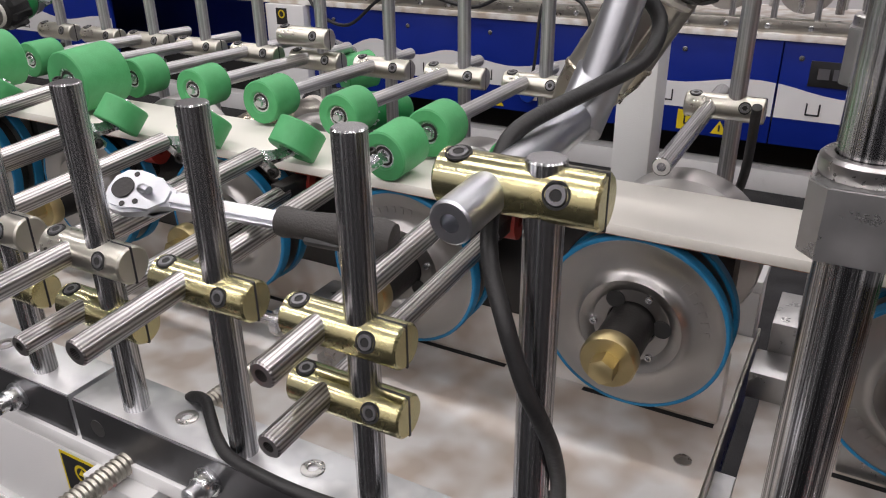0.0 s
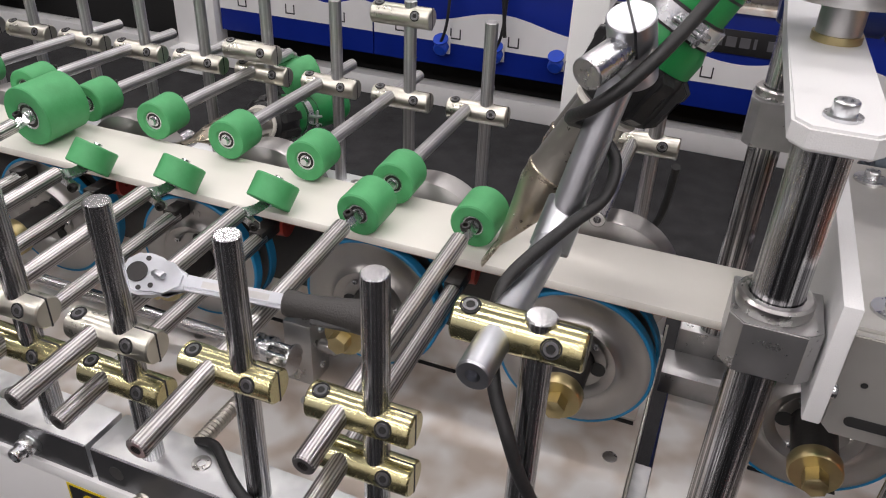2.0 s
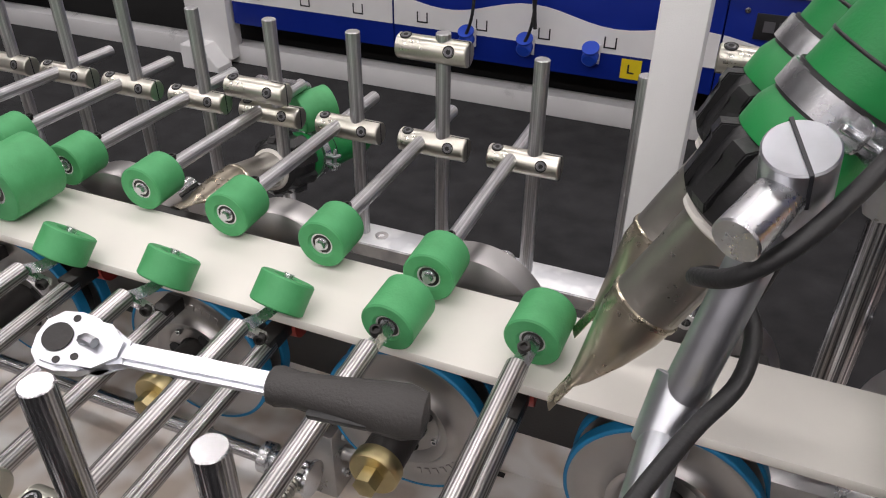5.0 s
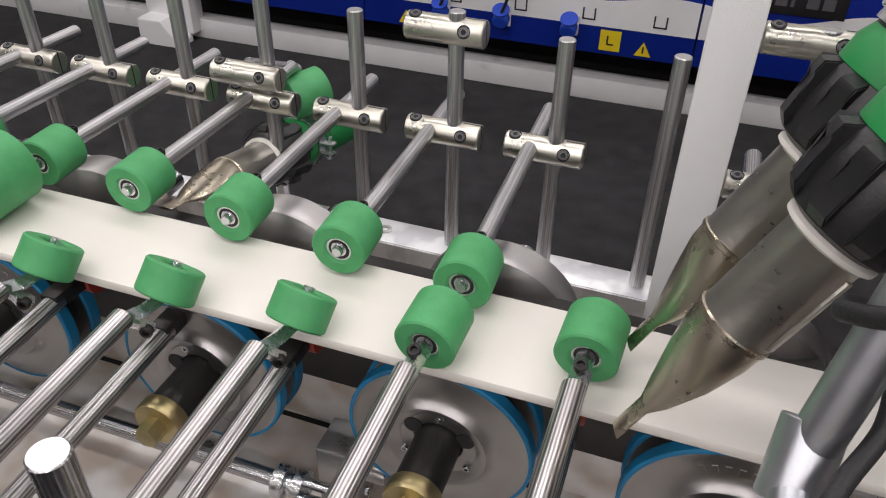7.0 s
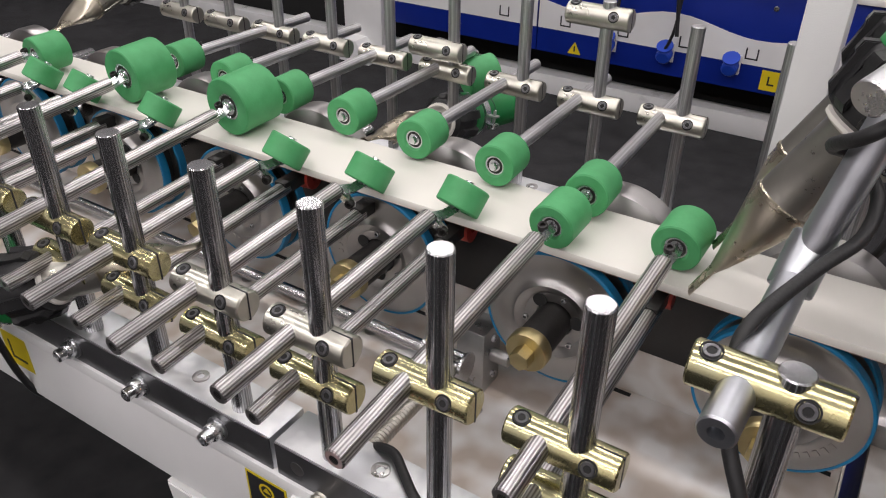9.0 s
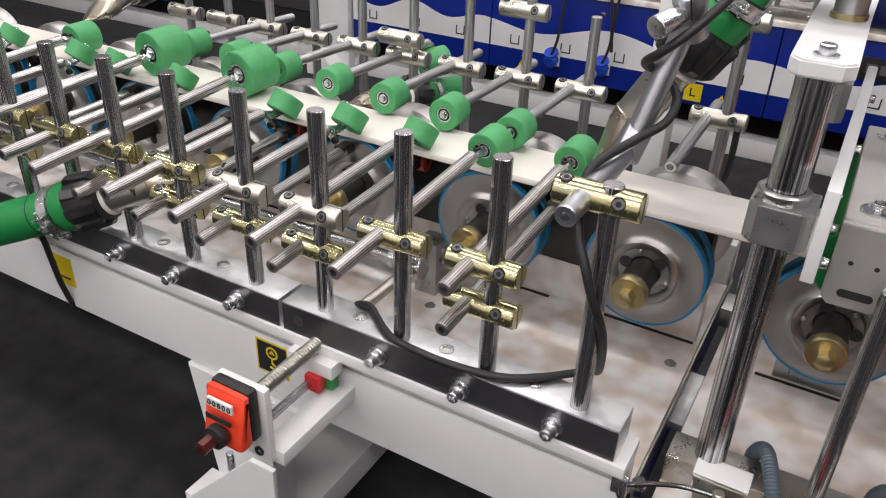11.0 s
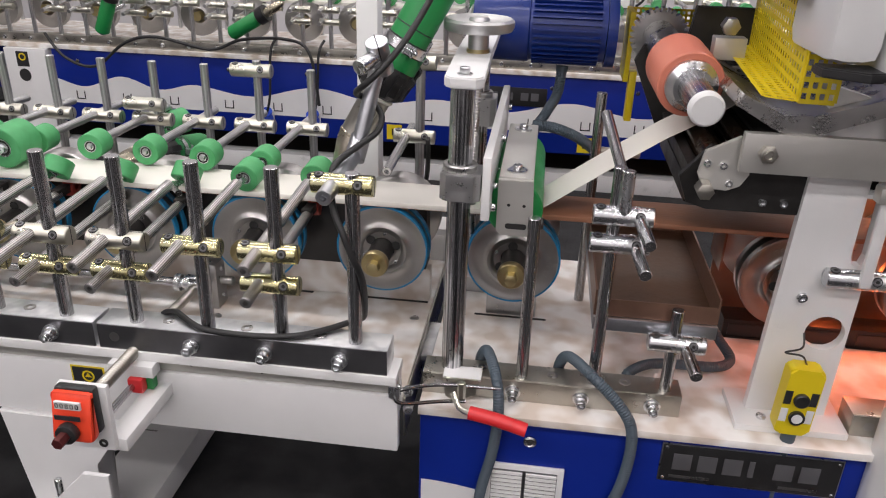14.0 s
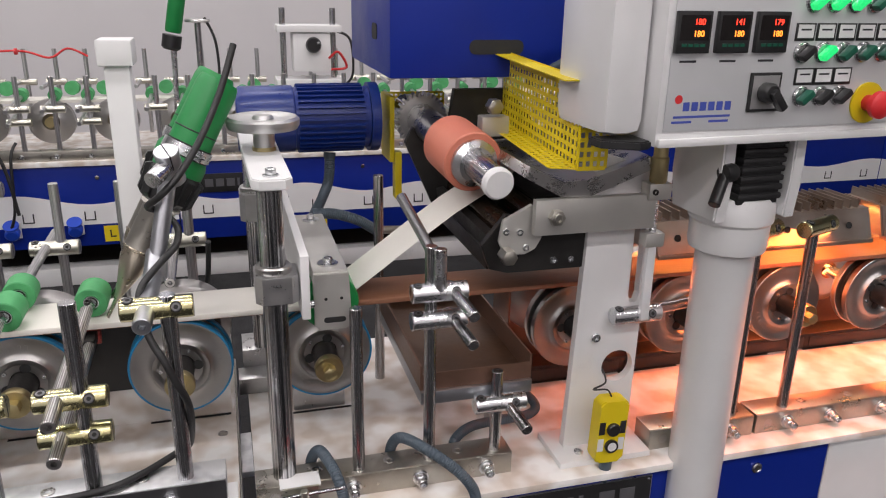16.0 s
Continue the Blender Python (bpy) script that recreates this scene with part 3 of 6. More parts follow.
cross_clamp(0.119, 0.597, 1.056, PALEZ, "pale zinc cross clamp on a far steel post")
cross_clamp(0.119, 0.597, 1.215, PALEZ, "pale zinc cross clamp on a far steel post")
p = thing("clamp_rod", (0.092, 0.369, 1.051), "chromed round rod with a drilled end in a far clamp", "rod")
part("rod", rod((0, 0, 0), (-0.002, 0.30, 0.006), 0.0095, 24, 0.001, 0.0045), CHROME, p)

# ---------- profile and foil ----------
STZ = 1.036
p = thing("wrapped_profile", (0, 0, 1.0252), "long flat profile wrapped in cream foil, running over the wheels", "profile")
part("core", box((-2.999, 0.2515, 0.0), (0.371, 0.3575, STZ - 1.0252 - 0.0006), 0.002), MDF, p, "brown fibreboard core")
bm = bmesh.new()
ring = [(0.2512, 0.0014), (0.2506, 0.004), (0.2506, 0.0086), (0.2516, 0.0104), (0.2540, 0.0109), (0.3550, 0.0109), (0.3574, 0.0104), (0.3584, 0.0086), (0.3584, 0.004), (0.3578, 0.0014)]
ends = [[bm.verts.new((x, y, z)) for y, z in ring] for x in (-3.0, 0.372)]
for k in range(len(ring) - 1):
    bm.faces.new((ends[0][k], ends[0][k + 1], ends[1][k + 1], ends[1][k]))
bmesh.ops.recalc_face_normals(bm, faces=bm.faces)
part("foil_wrap", bm, STRIP, p, "cream foil wrapped round the core")
p = thing("raw_profile", (0.372, 0, 1.0252), "bare brown fibreboard profile running towards the foil", "profile")
part("profile", box((0.001, 0.252, 0), (2.6, 0.357, 0.0092), 0.002), MDF, p)
p = thing("covering_foil", (0.36, 0, STZ + 0.002), "cream covering foil, drawn up from the press to the glue roller", "foil")
bm = bmesh.new()
line = [(0.0, 0.002), (0.02, 0.004), (0.036, 0.013), (0.10, 0.060), (0.16, 0.104), (0.22, 0.146), (0.26, 0.170), (0.285, 0.185), (0.31, 0.203), (0.335, 0.224)]
A = [[bm.verts.new((x, y, z + dz)) for x, z in line] for y, dz in ((0.250, 0), (0.358, 0), (0.358, 0.0008), (0.250, 0.0008))]
for i in range(4):
    for a0, a1, b1, b0 in zip(A[i], A[i][1:], A[(i + 1) % 4][1:], A[(i + 1) % 4]):
        bm.faces.new((a0, a1, b1, b0))
bmesh.ops.recalc_face_normals(bm, faces=bm.faces)
part("foil", bm, STRIP, p)

# ---------- next unit of the line: bed, bar, posts ----------
RB, RBAR = 0.762, 0.803
unit = thing("machine_unit", (0, 0, FLOOR), "blue and white machine unit with a pale metal bed", "machine unit")
under("bed_plate", box((0.212, 0.035, RB - 0.014), (3.4, 0.66, RB), 0.0015), BED, unit, "dulled pale metal bed plate")
under("front_panel", box((0.214, 0.050, FLOOR + 0.14), (1.28, 0.062, RB - 0.0145), 0.002), BLUEP, unit, "blue powder-coated front panel")
under("white_panel", box((1.283, 0.050, FLOOR + 0.14), (3.4, 0.062, RB - 0.0145), 0.002), WHITE, unit)
# Blue in place of white: dark of the narrow gap put into the colour.
under("side_panel", box((0.214, 0.063, FLOOR + 0.14), (0.226, 0.645, RB - 0.0145), 0.002), BLUEP, unit)
under("joint_plate", box((0.1915, 0.194, RB - 0.012), (0.2115, 0.319, RB - 0.0015), 0.0008), PLATED, unit, "small zinc-plated joint plate")
under("back_panel", box((0.214, 0.646, FLOOR + 0.14), (3.4, 0.658, RB - 0.0145), 0.002), BLUEP, unit)
under("plinth", box((0.25, 0.09, FLOOR), (3.36, 0.62, FLOOR + 0.139)), BLACKS, unit)
for w, x, phase in WHEELS:
    if x > 0.2:
        w.parent = unit
mounting_bar(0.212, 0.640, 0.100, RB, RBAR, NICKEL, NICKEL, (0.262, 0.365, 0.478, 0.594), (0.31, 0.43, 0.55), "nickel-coloured post bar on the machine unit")
mounting_bar(0.905, 1.125, 0.100, RB, RBAR, NICKEL, NICKEL, (1.075,), (), "nickel-coloured post bar on the machine unit")
mounting_bar(1.13, 1.75, 0.100, RB, RBAR, NICKEL, NICKEL, (1.20, 1.30, 1.42), (1.25, 1.36), "nickel-coloured post bar on the machine unit")
for x, z1 in ((0.378, 1.089), (0.497, 1.180), (0.614, 0.952), (1.085, 1.17), (1.200, 1.17)):
    post(x, 0.100, RBAR, z1, 0.010, "chromed round steel post on the machine unit")
post(0.486, 0.468, RB, 1.204, 0.010, "chromed round steel post behind the foil")
for z in (1.106, 1.060):
    c = cross_clamp(0.520, 0.092, z, ZINC, "bright zinc cross clamp on a steel post")
cross_clamp(0.630, 0.095, 0.894, ZINC, "bright zinc cross clamp on a short post")

# height-adjustable press: two columns, yoke, hand wheel, slide blocks, press beam
press = thing("press_stand", (0.255, 0.110, RBAR), "press stand with two chromed columns and a white yoke", "press")
def loc(bm, o=(0.255, 0.110, 0.803)):
    bm.transform(Matrix.Translation((-o[0], -o[1], -o[2])))
    return bm
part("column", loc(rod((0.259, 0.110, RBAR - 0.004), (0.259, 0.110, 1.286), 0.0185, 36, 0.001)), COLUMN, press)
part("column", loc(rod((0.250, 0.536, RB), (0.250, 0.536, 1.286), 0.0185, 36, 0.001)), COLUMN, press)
part("yoke", loc(plate([(0.234, 0.084), (0.244, 0.072), (0.281, 0.072), (0.291, 0.084), (0.286, 0.30), (0.284, 0.57), (0.226, 0.57), (0.228, 0.30)], 0.016, Matrix.Translation((0, 0, 1.286)), 0.002)), WHITE, press)
part("screw", loc(cap_screw((0.262, 0.096, 1.302), (0, 0, 1), 0.0076, 0.011, 20, lathe([(0.0115, 0), (0.0115, 0.002), (0, 0.002)], (0.262, 0.096, 1.302), (0, 0, 1), 20))), ZINC, press)
part("spindle", loc(sweep([(0.264, 0.275, 0.98), (0.264, 0.275, 1.30)], 0.0075, 12, 2, 0.0012, 0.005)), DULL, press, "threaded spindle")
hw = part("hand_wheel", loc(lathe([(0.012, 0.004), (0.040, 0.004), (0.044, -0.004), (0.054, -0.005), (0.0575, 0.002), (0.0575, 0.010), (0.053, 0.014), (0.044, 0.013), (0.040, 0.010), (0.012, 0.010)], (0.264, 0.275, 1.342), (0, 0, 1), 48)), CASTAL, press, "cast alloy hand wheel")
part("hub", loc(lathe([(0.017, -0.034), (0.017, 0.012), (0.014, 0.016), (0.0, 0.016)], (0.264, 0.275, 1.342), (0, 0, 1), 32)), CASTAL, hw)
part("collar", loc(lathe([(0.019, 0), (0.019, 0.006), (0, 0.006)], (0.264, 0.275, 1.302), (0, 0, 1), 32)), BRASS, press)
for y in (0.110, 0.536):
    part("slide_block", loc(plate([(-0.028, -0.020), (-0.018, -0.031), (0.024, -0.031), (0.034, -0.022), (0.034, 0.030), (-0.028, 0.030)], 0.042 if y < 0.3 else 0.055, Matrix.Translation((0.259 if y < 0.3 else 0.25, y, 1.113)), 0.001)), MILLED, press, "milled slide block")
    part("bush", loc(lathe([(0.0195, 0), (0.026, 0), (0.0265, 0.002), (0.0265, 0.009), (0.0245, 0.011), (0.0195, 0.011)], (0.259 if y < 0.3 else 0.25, y, 1.1552 if y < 0.3 else 1.168), (0, 0, 1), 40)), DULL, press)
part("carriage_plate", loc(box((0.2955, 0.080, 1.085), (0.3085, 0.57, 1.185), 0.002)), WHITE, press)
part("press_beam", loc(box((0.318, 0.130, 1.098), (0.372, 0.44, 1.142), 0.003)), STEELP, press)
part("beam_cheek", loc(plate([(0.318, 1.139), (0.372, 1.139), (0.376, 1.052), (0.366, 1.046), (0.326, 1.046), (0.318, 1.054)], 0.008, Matrix.Translation((0, 0.1298, 0)) @ FACE, 0.001)), STEELP, press)
part("column_foot", loc(box((0.207, 0.515, RB), (0.300, 0.60, 0.834), 0.0015)), MILLED, press)
part("column_foot", loc(box((0.196, 0.46, RB), (0.320, 0.515, 0.796), 0.0015)), MILLED, press)
part("slot", loc(plate(rounded(0.034, 0.009, 0.0044), 0.001, Matrix.Translation((0.349, 0.1215, 1.063)) @ FACE)), DARKIN, press, "dark adjusting slot")
for x in (0.336, 0.360):
    part("tapped_hole", loc(lathe([(0, 0), (0.0026, 0)], (x, 0.1214, 1.098), (0, -1, 0), 12)), DARKIN, press)
for y in (0.160, 0.40):
    part("washer", loc(lathe([(0.0, 0.0), (0.016, 0.0), (0.016, 0.0025), (0, 0.0025)], (0.345, y, 1.142), (0, 0, 1), 24)), ZINC, press)
    part("screw", loc(cap_screw((0.345, y, 1.1445), (0, 0, 1), 0.0075, 0.008)), ZINC, press)
for y in (0.105, 0.15, 0.25, 0.33, 0.41, 0.52):
    part("screw", loc(cap_screw((0.3085, y, 1.125 + 0.03 * math.sin(y * 40)), (1, 0, 0), 0.006, 0.008)), ZINC, press)
part("knob", loc(lathe([(0, 0), (0.008, 0), (0.010, 0.002), (0.010, 0.012), (0.008, 0.014), (0, 0.014)], (0.379, 0.145, 1.062), (1, 0, 0), 12)), BLACKP, press)
part("press_roller", loc(lathe([(0.0, 0), (0.043, 0), (0.045, 0.002), (0.045, 0.29), (0.043, 0.292), (0, 0.292)], (0.345, 0.140, 1.0835), (0, 1, 0), 40)), GREENP, press, "green press roller under the beam")

# ---------- glue head ----------
glue = thing("glue_applicator", (0.6, 0.3, 1.1), "glue applicator with dark plates and a steel arm", "glue applicator")
def gl(bm):
    return loc(bm, (0.6, 0.3, 1.1))
part("side_plate", gl(plate([(0.585, 1.165), (0.60, 1.125), (0.63, 1.116), (0.80, 1.116), (0.80, 1.185), (0.68, 1.20), (0.625, 1.215)], 0.014, Matrix.Translation((0, 0.135, 0)) @ FACE, 0.001)), BLACKS, glue)
part("side_plate", gl(plate([(0.535, 1.27), (0.60, 1.125), (0.63, 1.116), (0.80, 1.116), (0.80, 1.30), (0.74, 1.37), (0.63, 1.37), (0.62, 1.29), (0.55, 1.30)], 0.014, Matrix.Translation((0, 0.46, 0)) @ FACE, 0.001)), BLACKS, glue)
part("slide_arm", gl(box((0.657, 0.080, 1.190), (0.865, 0.094, 1.247), 0.001)), STEELP, glue)
part("cam_plate", gl(plate([(0.606, 1.178), (0.612, 1.164), (0.626, 1.155), (0.650, 1.154), (0.668, 1.162), (0.678, 1.180), (0.676, 1.222), (0.658, 1.236), (0.612, 1.212)], 0.008, Matrix.Translation((0, 0.108, 0)) @ FACE, 0.001)), STEELP, glue)
part("nut", gl(hexhead((0.690, 0.080, 1.220), (0, -1, 0), 0.013, 0.012, cap_screw((0.690, 0.080, 1.220), (0, -1, 0), 0.008, 0.017))), NICKEL, glue)
part("nut", gl(hexhead((0.616, 0.098, 1.159), (0, -1, 0), 0.013, 0.026)), NICKEL, glue)
for a, b, r in (((0.80, 0.36, 1.388), (0.93, 0.36, 1.456), 0.010), ((0.80, 0.37, 1.365), (0.93, 0.37, 1.418), 0.010)):
    part("pipe", gl(rod(a, b, r, 20)), GALV, glue)
part("hose", gl(sweep([(0.76, 0.40, 1.385), (0.81, 0.36, 1.425), (0.86, 0.36, 1.455), (0.93, 0.36, 1.49)], 0.008, 12, 5, 0.001, 0.02)), HOSE, glue)
part("tank_plate", gl(plate([(0.640, 1.282), (0.703, 1.248), (0.752, 1.246), (0.87, 1.290), (0.85, 1.308), (0.745, 1.272), (0.705, 1.270), (0.648, 1.298)], 0.352, Matrix.Translation((0, 0.44, 0)) @ FACE, 0.002)), DULL, glue)
part("trough", gl(box((0.60, 0.14, 1.118), (0.80, 0.44, 1.150), 0.002)), BLACKS, glue)
part("trough_wall", gl(plate([(0.598, 1.178), (0.606, 1.125), (0.618, 1.125), (0.612, 1.182)], 0.31, Matrix.Translation((0, 0.447, 0)) @ FACE, 0.001)), BLACKS, glue)
# Dark fill added so that the pale parts behind stay hidden.
part("dark_block", gl(box((0.69, 0.17, 1.155), (0.80, 0.43, 1.228), 0.002)), BLACKS, glue)
for x, z, r in ((0.638, 1.182, 0.021), (0.682, 1.206, 0.019)):
    part("metering_roller", gl(rod((x, 0.142, z), (x, 0.438, z), r, 28, 0.002)), GLUED, glue, "dark brown glue-stained roller")
part("hex_bolt", gl(hexhead((0.657, 0.30, 1.36), (0, -1, 0), 0.014, 0.022)), NICKEL, glue)
part("bearing_block", gl(box((0.640, 0.30, 1.305), (0.690, 0.33, 1.340), 0.002)), STEELP, glue)
for x, z in ((0.71, 1.133), (0.74, 1.133), (0.775, 1.16)):
    part("screw", gl(cap_screw((x, 0.121, z), (0, -1, 0), 0.006, 0.005)), ZINC, glue)
GLUE = Matrix.Translation((0.593, 0.292, 1.287)) @ Matrix.Rotation(radians(5.6), 4, "X") @ Matrix.Rotation(radians(3.8), 4, "Z")
roller = thing("glue_roller", (0.593, 0.292, 1.287), "salmon silicone pressure roller on a bright shaft with gear", "roller")
part("sleeve", lathe([(0.028, -0.075), (0.049, -0.075), (0.051, -0.073), (0.051, 0.035), (0.049, 0.037), (0.028, 0.037)], (0, 0, 0), (0, 1, 0), 48), PINK, roller)
part("hub", lathe([(0.0, -0.092), (0.030, -0.092), (0.032, -0.090), (0.040, -0.083), (0.040, -0.06), (0.0, -0.06)], (0, 0, 0), (0, 1, 0), 40), ZINC, roller)
part("shaft", rod((0, -0.175, 0), (0, 0.32, 0), 0.023, 36), CHROME, roller)
part("end_cap", lathe([(0, -0.188), (0.022, -0.188), (0.0255, -0.184), (0.0255, -0.175), (0, -0.175)], (0, 0, 0), (0, 1, 0), 36), WHITE, roller, "white plastic end cap")
teeth = []
for k in range(28):
    a = 2 * math.pi * k / 28
    for da, rr in ((-0.075, 0.045), (-0.045, 0.052), (0.045, 0.052), (0.075, 0.045)):
        teeth.append((rr * math.cos(a + da), rr * math.sin(a + da)))
part("gear", plate(teeth, 0.014, Matrix.Translation((0, 0.22, 0)) @ FACE), CASTAL, roller, "pale spur gear")
part("collar", lathe([(0.0, 0.07), (0.030, 0.07), (0.030, 0.205), (0, 0.205)], (0, 0, 0), (0, 1, 0), 36), DULL, roller)

def perforated(w, h, cols, rows, hole=0.55):
    """A sheet with square holes: thin bars crossing, in the x-z plane from the origin."""
    bm = bmesh.new()
    bw, bh = w / cols, h / rows
    for i in range(cols + 1):
        box((i * bw - bw * (1 - hole) / 2, -0.0006, 0), (i * bw + bw * (1 - hole) / 2, 0.0006, h), 0, bm)
    for j in range(rows + 1):
        box((0, -0.0004, j * bh - bh * (1 - hole) / 2), (w, 0.0004, j * bh + bh * (1 - hole) / 2), 0, bm)
    return bm

guard = thing("roller_guard", (0.706, 0.050, 1.302), "yellow perforated sheet guard over the glue rollers", "guard", turn=(0, -1, 87))
part("guard_side", perforated(0.385, 0.130, 25, 9), YELLOW, guard)
part("guard_foot", perforated(0.385, 0.044, 25, 3), YELLOW, guard).matrix_basis = pose(0, 0.0, 0, -85, 0, 0)
part("guard_end", perforated(0.045, 0.130, 4, 9), YELLOW, guard).matrix_basis = pose(0, -0.0445, 0, 0, 0, 90)
part("guard_lip", box((-0.001, -0.001, 0.129), (0.387, 0.03, 0.131)), YELLOW, guard)
g2 = thing("gear_guard", (0.543, 0.60, 1.205), "yellow sheet guard beside the spur gear", "guard")
part("sheet", box((-0.012, -0.03, 0.0), (-0.002, 0.06, 0.135), 0.001), YELLOW, g2)
part("perforated_top", perforated(0.13, 0.03, 13, 3), YELLOW, g2).matrix_basis = pose(-0.005, 0.055, 0.102)
part("lower_leg", box((0.0, -0.028, -0.08), (0.014, 0.0, 0.02), 0.001), YELLOW, g2)

motor = thing("electric_motor", (0.358, 0.60, 1.297), "blue finned electric motor", "motor")
fins = bmesh.new()
lathe([(0, -0.13), (0.060, -0.13), (0.066, -0.122), (0.066, -0.02), (0.062, -0.018), (0.062, 0.13), (0.0, 0.13)], (0, 0, 0), (1, 0, 0), 40, fins)
part("housing", fins, BLUEM, motor)
for k in range(34):
    a = 2 * math.pi * k / 34
    bm = box((-0.012, -0.0014, 0.060), (0.118, 0.0014, 0.069))
    bm.transform(Matrix.Rotation(a, 4, "X"))
    part("fin", bm, BLUEM, motor)
part("flange", lathe([(0, 0.131), (0.07, 0.131), (0.07, 0.15), (0, 0.15)], (0, 0, 0), (1, 0, 0), 40), BLUEM, motor)
blue = thing("blue_cabinet", (0.496, 0.40, 1.396), "blue powder-coated sheet cabinet above the glue head", "cabinet")
part("body", box((0, 0, 0), (0.55, 0.42, 0.30), 0.004), BLUEP, blue)
part("slot", plate(rounded(0.105, 0.026, 0.012), 0.002, Matrix.Translation((0.20, 0.0005, 0.055)) @ FACE), DARKIN, blue, "long dark grip slot")
part("slot", plate(rounded(0.05, 0.03, 0.012), 0.002, Matrix.Translation((0.0005, 0.14, 0.075)) @ pose(0, 0, 0, 0, 0, -90) @ FACE), DARKIN, blue)

# upright that carries the glue head
sup = thing("support_upright", (0.80, 0.12, RB), "white-painted steel upright on the machine unit", "upright")
ring = [(0.042 + 0.030 * math.cos(2 * math.pi * k / 24), 0.165 - 0.030 * math.sin(2 * math.pi * k / 24)) for k in range(25)]
slot_edge = [(0.070, 0.30), (0.066, 0.285), (0.054, 0.285), (0.050, 0.30), (0.050, 0.475), (0.054, 0.49), (0.066, 0.49), (0.070, 0.475), (0.070, 0.3005)]
part("upright_plate", plate([(-0.05, 0.012), (0.075, 0.012), (0.0772, 0.1648)] + ring + [(0.0772, 0.1652), (0.0786, 0.30)] + slot_edge + [(0.0786, 0.3005), (0.080, 0.52), (-0.030, 0.55)], 0.016, Matrix.Translation((0, 0.008, 0)) @ FACE), LIGHTG, sup)
part("base_plate", box((-0.075, -0.055, 0), (0.10, 0.05, 0.012), 0.002), LIGHTG, sup)
for x, z in ((-0.005, 0.225), (0.0, 0.50)):
    part("screw", cap_screw((x, -0.008, z), (0, -1, 0), 0.008, 0.006), ZINC, sup)
part("screw", cap_screw((-0.03, -0.03, 0.012), (0, 0, 1), 0.008, 0.005), ZINC, sup)

# drip tray
tray = thing("drip_tray", (0.583, 0.268, 0.922), "brown-stained steel drip tray on a short stand", "tray")
part("tray_floor", box((-0.095, -0.15, 0.0), (0.095, 0.22, 0.004)), TRAY, tray)
for lo, hi in (((-0.095, -0.152, 0.0), (0.095, -0.149, 0.030)), ((-0.095, 0.219, 0), (0.095, 0.222, 0.045)), ((-0.098, -0.152, 0), (-0.095, 0.222, 0.045)), ((0.095, -0.152, 0), (0.098, 0.222, 0.045))):
    part("tray_wall", box(lo, hi), RUST, tray)
part("tray_support", box((-0.098, -0.158, -0.024), (0.098, 0.222, -0.001), 0.001), GALV, tray)
part("stand", rod((0.075, -0.02, -0.160), (0.075, -0.02, -0.02), 0.012), CHROME, tray)

# ---------- control panel on its pole ----------
panel = thing("control_panel", (0.920, 0.0155, FLOOR + 0.025), "light grey control panel on a round floor pole", "control panel", turn=(0, 0, 2.8))
FOOT = Matrix.Translation((0.058, 0.022, 0))      # the pole stands off the middle of the housing
part("pole", lathe([(0.047, -0.025), (0.047, 0.83), (0.05, 0.84), (0.0, 0.84)], (0, 0, 0), (0, 0, 1), 48), LIGHTG, panel).matrix_basis = FOOT
part("pole_base", lathe([(0, -0.025), (0.15, -0.025), (0.15, -0.013), (0, -0.013)], (0, 0, 0), (0, 0, 1), 48), LIGHTG, panel).matrix_basis = FOOT
part("swivel", lathe([(0.05, 0.835), (0.060, 0.84), (0.062, 0.85), (0.062, 0.885), (0.066, 0.89), (0.066, 0.915), (0.060, 0.93), (0.0, 0.93)], (0, 0, 0), (0, 0, 1), 40), LIGHTG, panel).matrix_basis = FOOT
for sx in (-0.075, 0.053):
    part("swivel_cheek", plate([(-0.055, 0.90), (0.055, 0.90), (0.062, 0.96), (0.062, 1.03), (-0.058, 1.03), (-0.058, 0.96)], 0.022, Matrix.Translation((sx, 0, 0)) @ pose(0, 0, 0, 90, 0, 90), 0.003), LIGHTG, panel).matrix_basis = FOOT
for j in range(7):
    part("bellows_fold", box((-0.040, -0.060, 0.932 + 0.014 * j), (0.040, 0.03, 0.942 + 0.014 * j), 0.004), BLACKR, panel, "black rubber bellows fold").matrix_basis = FOOT
part("bellows_core", box((-0.036, -0.055, 0.925), (0.036, 0.03, 1.03)), BLACKR, panel).matrix_basis = FOOT
lever = part("clamp_lever", rod((-0.066, -0.055, 0.975), (-0.095, -0.075, 0.935), 0.009, 14), BLACKP, panel, "black clamping lever")
lever.matrix_basis = FOOT
part("lever_head", lathe([(0, 0), (0.013, 0), (0.015, 0.01), (0.012, 0.022), (0, 0.022)], (-0.052, -0.055, 0.977), (-1, -0.2, 0.1), 18), BLACKP, lever)
for z in (0.955, 1.0):
    part("screw", cap_screw((0.0755, -0.02, z), (1, 0, 0), 0.006, 0.004), ZINC, panel).matrix_basis = FOOT
PX0, PX1, PZ0, PZ1 = -0.154, 0.50, 1.026, 1.36
part("housing", box((PX0, -0.060, PZ0), (PX1, 0.12, PZ1), 0.006), LIGHTG, panel)
part("front_plate", box((PX0 + 0.010, -0.0625, PZ0 + 0.022), (PX1 - 0.01, -0.0602, PZ1 - 0.01), 0.001), mat("silver_front_plate", (0.62, 0.63, 0.64), 0.36, 0.25, 0.04, 12, 0.12, 900), panel, "silver-grey front plate")
part("bottom_edge", box((PX0 + 0.002, -0.068, PZ0 + 0.001), (PX1 - 0.002, -0.0604, PZ0 + 0.013), 0.003), LIGHTG, panel)
